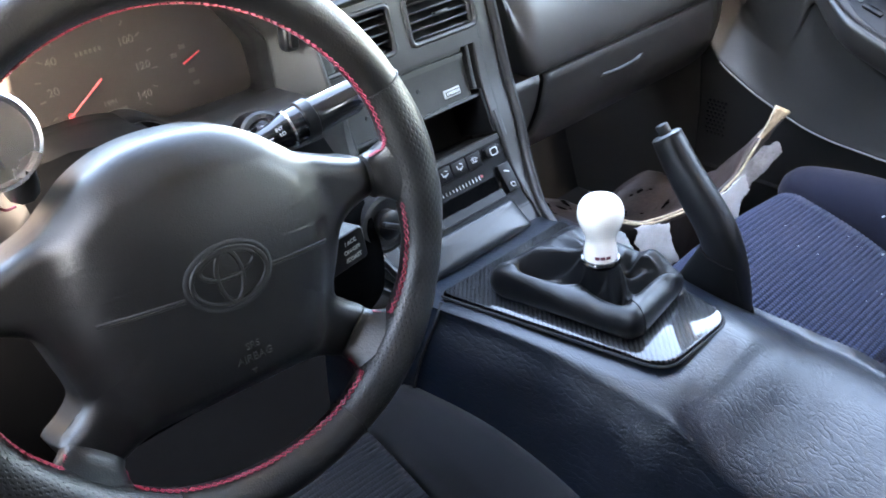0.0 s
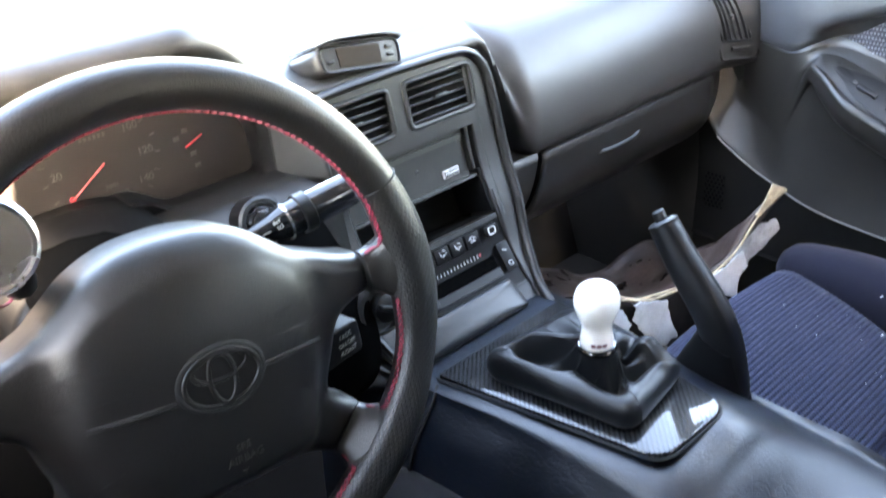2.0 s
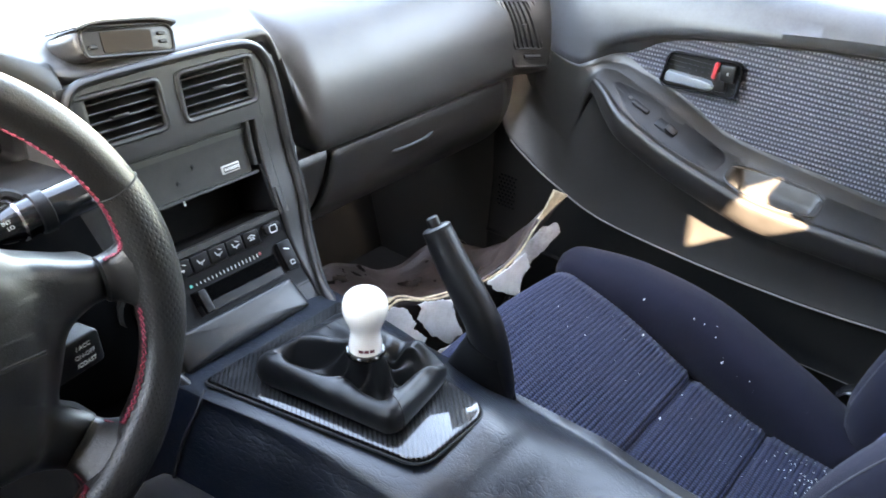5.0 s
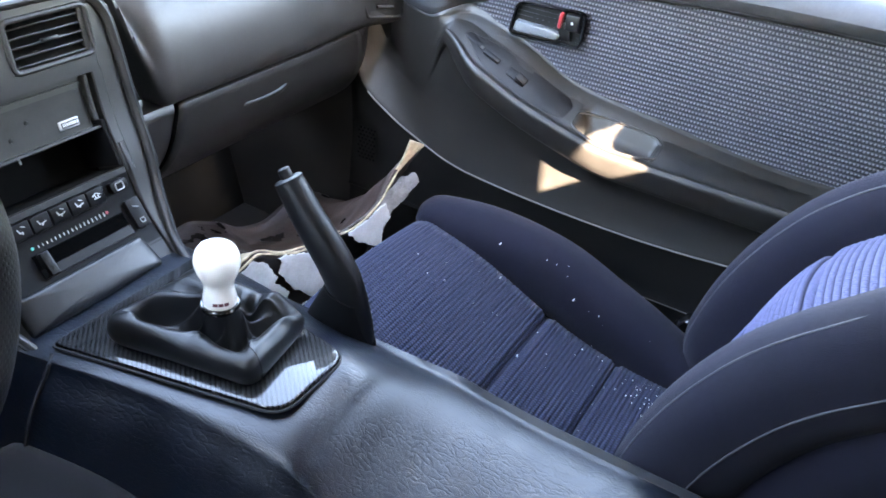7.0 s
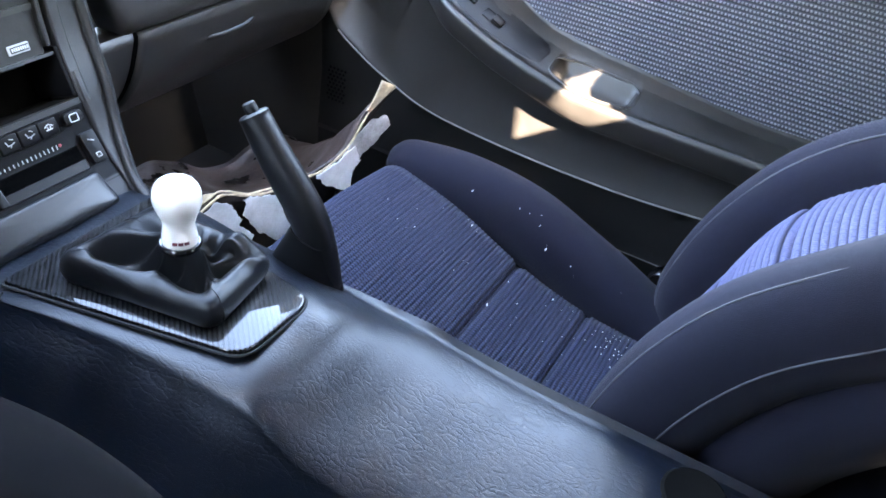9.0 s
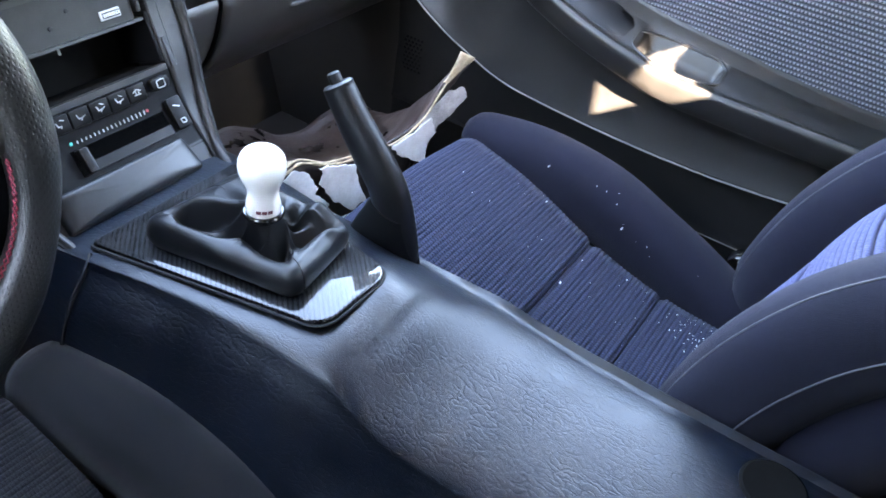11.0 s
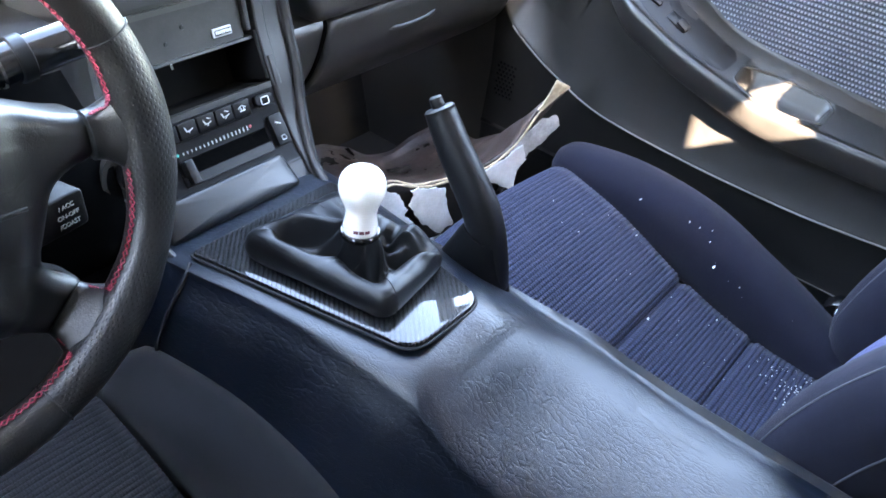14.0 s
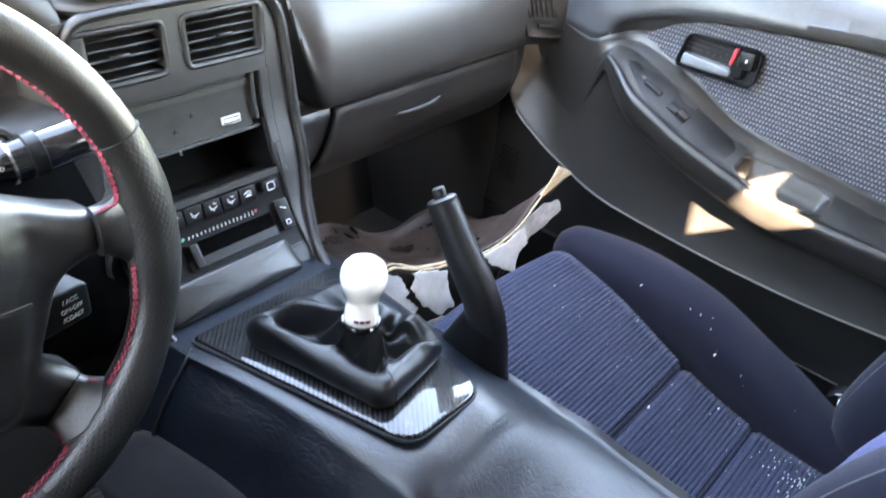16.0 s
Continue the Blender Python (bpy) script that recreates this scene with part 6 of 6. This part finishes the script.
CUP = [(p.x, p.y * 6) for p in rounded([(CUP_Y[0] + 0.004, 0.03), (CUP_Y[0] + 0.004, 0.12), (-0.15, 0.160), (CUP_Y[1] + 0.012, 0.164), (CUP_Y[1] - 0.003, 0.13), (CUP_Y[1] - 0.003, 0.045), (-0.20, 0.014), (-0.14, 0.010)], [0.02, 0.02, 0.02, 0.012, 0.012, 0.015, 0.03, 0.03], 6)]
cup = part("pull_cup", sweep([arm_point(*q) + arm_normal(*q) * 0.0002 for q in CUP], (0.0022, 0.0020), 10, closed=True), VINYL_SHADED, door, "rounded rim of the door pull")
for r in range(9):
    for k in range(5):
        part("speaker_hole", lathe([(0.0004, 0.0012), (0.0018, 0.001), (0.0022, 0.0)], 8, frame_of((0.6465, 0.246 + 0.0075 * k + 0.0035 * (r % 2), 0.276 + 0.0072 * r), (0, -1, 0), (0, 0, 1))), SHADE_BLACK, door)

# ---- torn board in the footwell ----
board = thing("torn_trim_board", (0.4, 0.25, 0.02), "torn brown trim board with peeling pale paint, leaning in the footwell", "trim board")
RIM = spline([(0.180, 0.152, 0.322), (0.205, 0.145, 0.336), (0.222, 0.140, 0.342), (0.270, 0.135, 0.320), (0.305, 0.130, 0.311), (0.369, 0.120, 0.307), (0.406, 0.112, 0.310), (0.447, 0.102, 0.334), (0.482, 0.090, 0.386), (0.525, 0.080, 0.407)], 6)
NR = len(RIM) - 1


def board_out(u, v):
    p = RIM[int(u * NR)]
    ragged = 0.006 * noise.noise(Vector((u * 30, v * 8, 1)))
    depth = lerp(0.0, 0.26, v) * (1 - 0.55 * smoothstep(0.75, 1.0, u))
    return Vector((p.x - 0.10 * v * smoothstep(0.5, 1, u) * 0.6, p.y + 0.012 * math.sin(math.pi * v) + ragged * v + 0.02 * v, max(0.03, p.z - depth)))


part("outer_face", grid(board_out, NR + 1, 24), UNDER, board, "dark brown board face", 0.003, 60)


def board_in(u, v):
    p = RIM[int(u * NR)]
    q = Vector((lerp(0.30, 0.66, u), 0.42 - 0.05 * u, 0.205 - 0.06 * u + 0.02 * math.sin(u * 9)))
    r = p.lerp(q, v)
    r.z -= 0.05 * math.sin(math.pi * v) * (0.5 + 0.5 * u) - 0.006 * noise.noise(Vector((u * 7, v * 7, 5)))
    return r + Vector((0, 0.004, 0))


part("inner_face", grid(board_in, NR + 1, 24), BROWN, board, "scuffed dark brown inner side", 0.003, 60)
part("raw_edge", sweep([p + Vector((0, -0.001, 0.001)) for p in RIM], [(0.0015 + 0.0005 * math.sin(i * 2.1), 0.0018 + 0.0006 * math.sin(i * 1.3)) for i in range(NR + 1)], 8), TAN, board, "raw tan fibre edge")
part("folded_strip", grid(lambda u, v: board_in(0.08 + 0.50 * u, (0.10 + 0.06 * math.sin(u * 5)) * v) + Vector((0, 0, 0.0035)), 20, 8), TAN, board, "torn tan backing strip", 0.002)
part("curled_tip", grid(lambda u, v: Vector((lerp(0.478, 0.527, u) - lerp(0.008, 0.036, u) * v, 0.089 - 0.009 * u + 0.003 * v, lerp(0.382, 0.409, u) + (0.003 + 0.017 * u - 0.006 * math.sin(math.pi * u)) * v)), 12, 6), TAN, board, "curled tan tip", 0.002)


def board_y(x):
    """Depth of the board's outer face at x."""
    return curve1([(p.x, p.y) for p in RIM[::3]], x)


def flake(outline, lift, curl, material, label):
    """A patch of paint with a ragged edge, following the board and curling off it towards its foot."""
    ring = []
    m = len(outline)
    for i in range(m):
        a, b = Vector(outline[i]), Vector(outline[(i + 1) % m])
        for k in range(7):
            p = a.lerp(b, k / 7)
            w = noise.noise(Vector((p.x * 160, p.y * 160, 3.0))) * 0.0032 + noise.noise(Vector((p.x * 60, p.y * 60, 9.0))) * 0.004
            n = (b - a).normalized()
            ring.append(p + Vector((-n.y, n.x)) * w)
    c = sum(ring, Vector((0, 0))) / len(ring)
    top = max(p.y for p in ring)
    rings = []
    for k, h in ((1.0, 0.0), (1.0, 0.0012), (0.9, 0.0016), (0.6, 0.0018), (0.25, 0.0018), (0.02, 0.0018)):
        rings.append([Vector((q.x, board_y(q.x) - lift - h - curl * ((top - q.y) / 0.1) ** 2, q.y)) for q in [c + (p - c) * k for p in ring]])
    part("paint_flake", loft(rings), material, board, label, 0.0, 60)


FLAKES = (
    ([(0.173, 0.312), (0.192, 0.330), (0.210, 0.338), (0.234, 0.324), (0.238, 0.308), (0.251, 0.294), (0.244, 0.286), (0.269, 0.259), (0.264, 0.240), (0.240, 0.246), (0.203, 0.293)], 0.004, 0.0),
    ([(0.250, 0.325), (0.285, 0.315), (0.315, 0.304), (0.324, 0.271), (0.338, 0.237), (0.315, 0.230), (0.279, 0.257), (0.261, 0.282), (0.250, 0.299), (0.256, 0.313)], 0.004, 0.004),
    ([(0.385, 0.305), (0.423, 0.316), (0.452, 0.332), (0.466, 0.305), (0.449, 0.290), (0.447, 0.259), (0.401, 0.283), (0.391, 0.297)], 0.004, 0.010),
    ([(0.434, 0.316), (0.452, 0.338), (0.478, 0.368), (0.510, 0.366), (0.523, 0.346), (0.497, 0.331), (0.468, 0.310), (0.453, 0.282)], 0.001, 0.0),
    ([(0.295, 0.225), (0.326, 0.219), (0.334, 0.200), (0.297, 0.210)], 0.004, 0.0),
)
for k, (outline, lift, curl) in enumerate(FLAKES):
    flake(outline, lift, curl, GREYED if k == 3 else PAPER, "dirty grey-white paint sheet" if k == 3 else "peeling grey-white paint patch")

# ---- paint chips on the passenger seat ----
chips = bmesh.new()
rnd = random.Random(7)


def chip(x, y, z, r, n):
    k = rnd.randint(4, 6)
    a0 = rnd.random() * 6.28
    ux = Vector((1, 0, 0)) - n * n.x
    ux.normalize()
    uy = n.cross(ux)
    lo, hi = [], []
    flatness, tw = rnd.uniform(0.3, 0.9), rnd.uniform(-0.9, 0.9)
    for i in range(k):
        a = a0 + 6.283 * i / k
        q = Vector((x, y, z)) + (ux * math.cos(a + tw) * rnd.uniform(0.6, 1.3) + uy * math.sin(a) * flatness * rnd.uniform(0.6, 1.3)) * r * 0.9
        lo.append(chips.verts.new(q + n * 0.0006))
        hi.append(chips.verts.new(q + n * 0.0018))
    chips.faces.new(hi)
    for i in range(k):
        chips.faces.new((lo[i], lo[(i + 1) % k], hi[(i + 1) % k], hi[i]))


def seat_spot(x, y):
    """Height and normal of the passenger seat at a place."""
    z = curve1(C_PROF[:7], y)
    d = (curve1(C_PROF[:7], y + 0.01) - curve1(C_PROF[:7], y - 0.01)) / 0.02
    n = Vector((0, -d, 1)).normalized()
    u = (x - 0.262) / 0.206
    z += 0.008 * math.sin(math.pi * min(1, max(0, u)))
    if x > 0.472:
        t = (x - 0.515) / 0.045
        top = curve1([(-0.42, 0.243), (-0.34, 0.263), (-0.25, 0.294), (-0.16, 0.326), (-0.06, 0.338), (0.02, 0.331)], y)
        z = max(z, top - 0.058 * (1 - math.sqrt(max(0.0, 1 - min(1, abs(t)) ** 2.3))))
        n = Vector((t * 0.9, -d * 0.5, 1)).normalized()
    return z, n


for x, y, r in ((0.279, -0.192, 0.0036), (0.476, -0.215, 0.0030), (0.532, -0.07, 0.0026), (0.482, -0.088, 0.0026), (0.458, -0.106, 0.0036), (0.49, -0.16, 0.0014), (0.492, -0.175, 0.0016), (0.488, -0.195, 0.0014), (0.50, -0.19, 0.0012), (0.478, -0.255, 0.0018), (0.307, -0.04, 0.0016), (0.387, -0.138, 0.0012), (0.352, -0.19, 0.0022), (0.349, -0.229, 0.0024), (0.326, -0.274, 0.0022), (0.45, -0.25, 0.0016), (0.37, -0.06, 0.001)):
    z, n = seat_spot(x, y)
    chip(x, y, z, r, n)
for k in range(70):
    x, y = rnd.gauss(0.425, 0.022), rnd.gauss(-0.365, 0.022)
    if x < 0.462:
        z, n = seat_spot(x, y)
        chip(x, y, z, rnd.uniform(0.0006, 0.0016), n)
for k in range(60):
    x, y = rnd.uniform(0.27, 0.53), rnd.uniform(-0.38, 0.0)
    z, n = seat_spot(x, y)
    chip(x, y, z, rnd.uniform(0.0003, 0.0008), n)
tagged(part("paint_chips", chips, FLAKE, None), "small white paint chips scattered over the seat", "debris", "", "stuff")
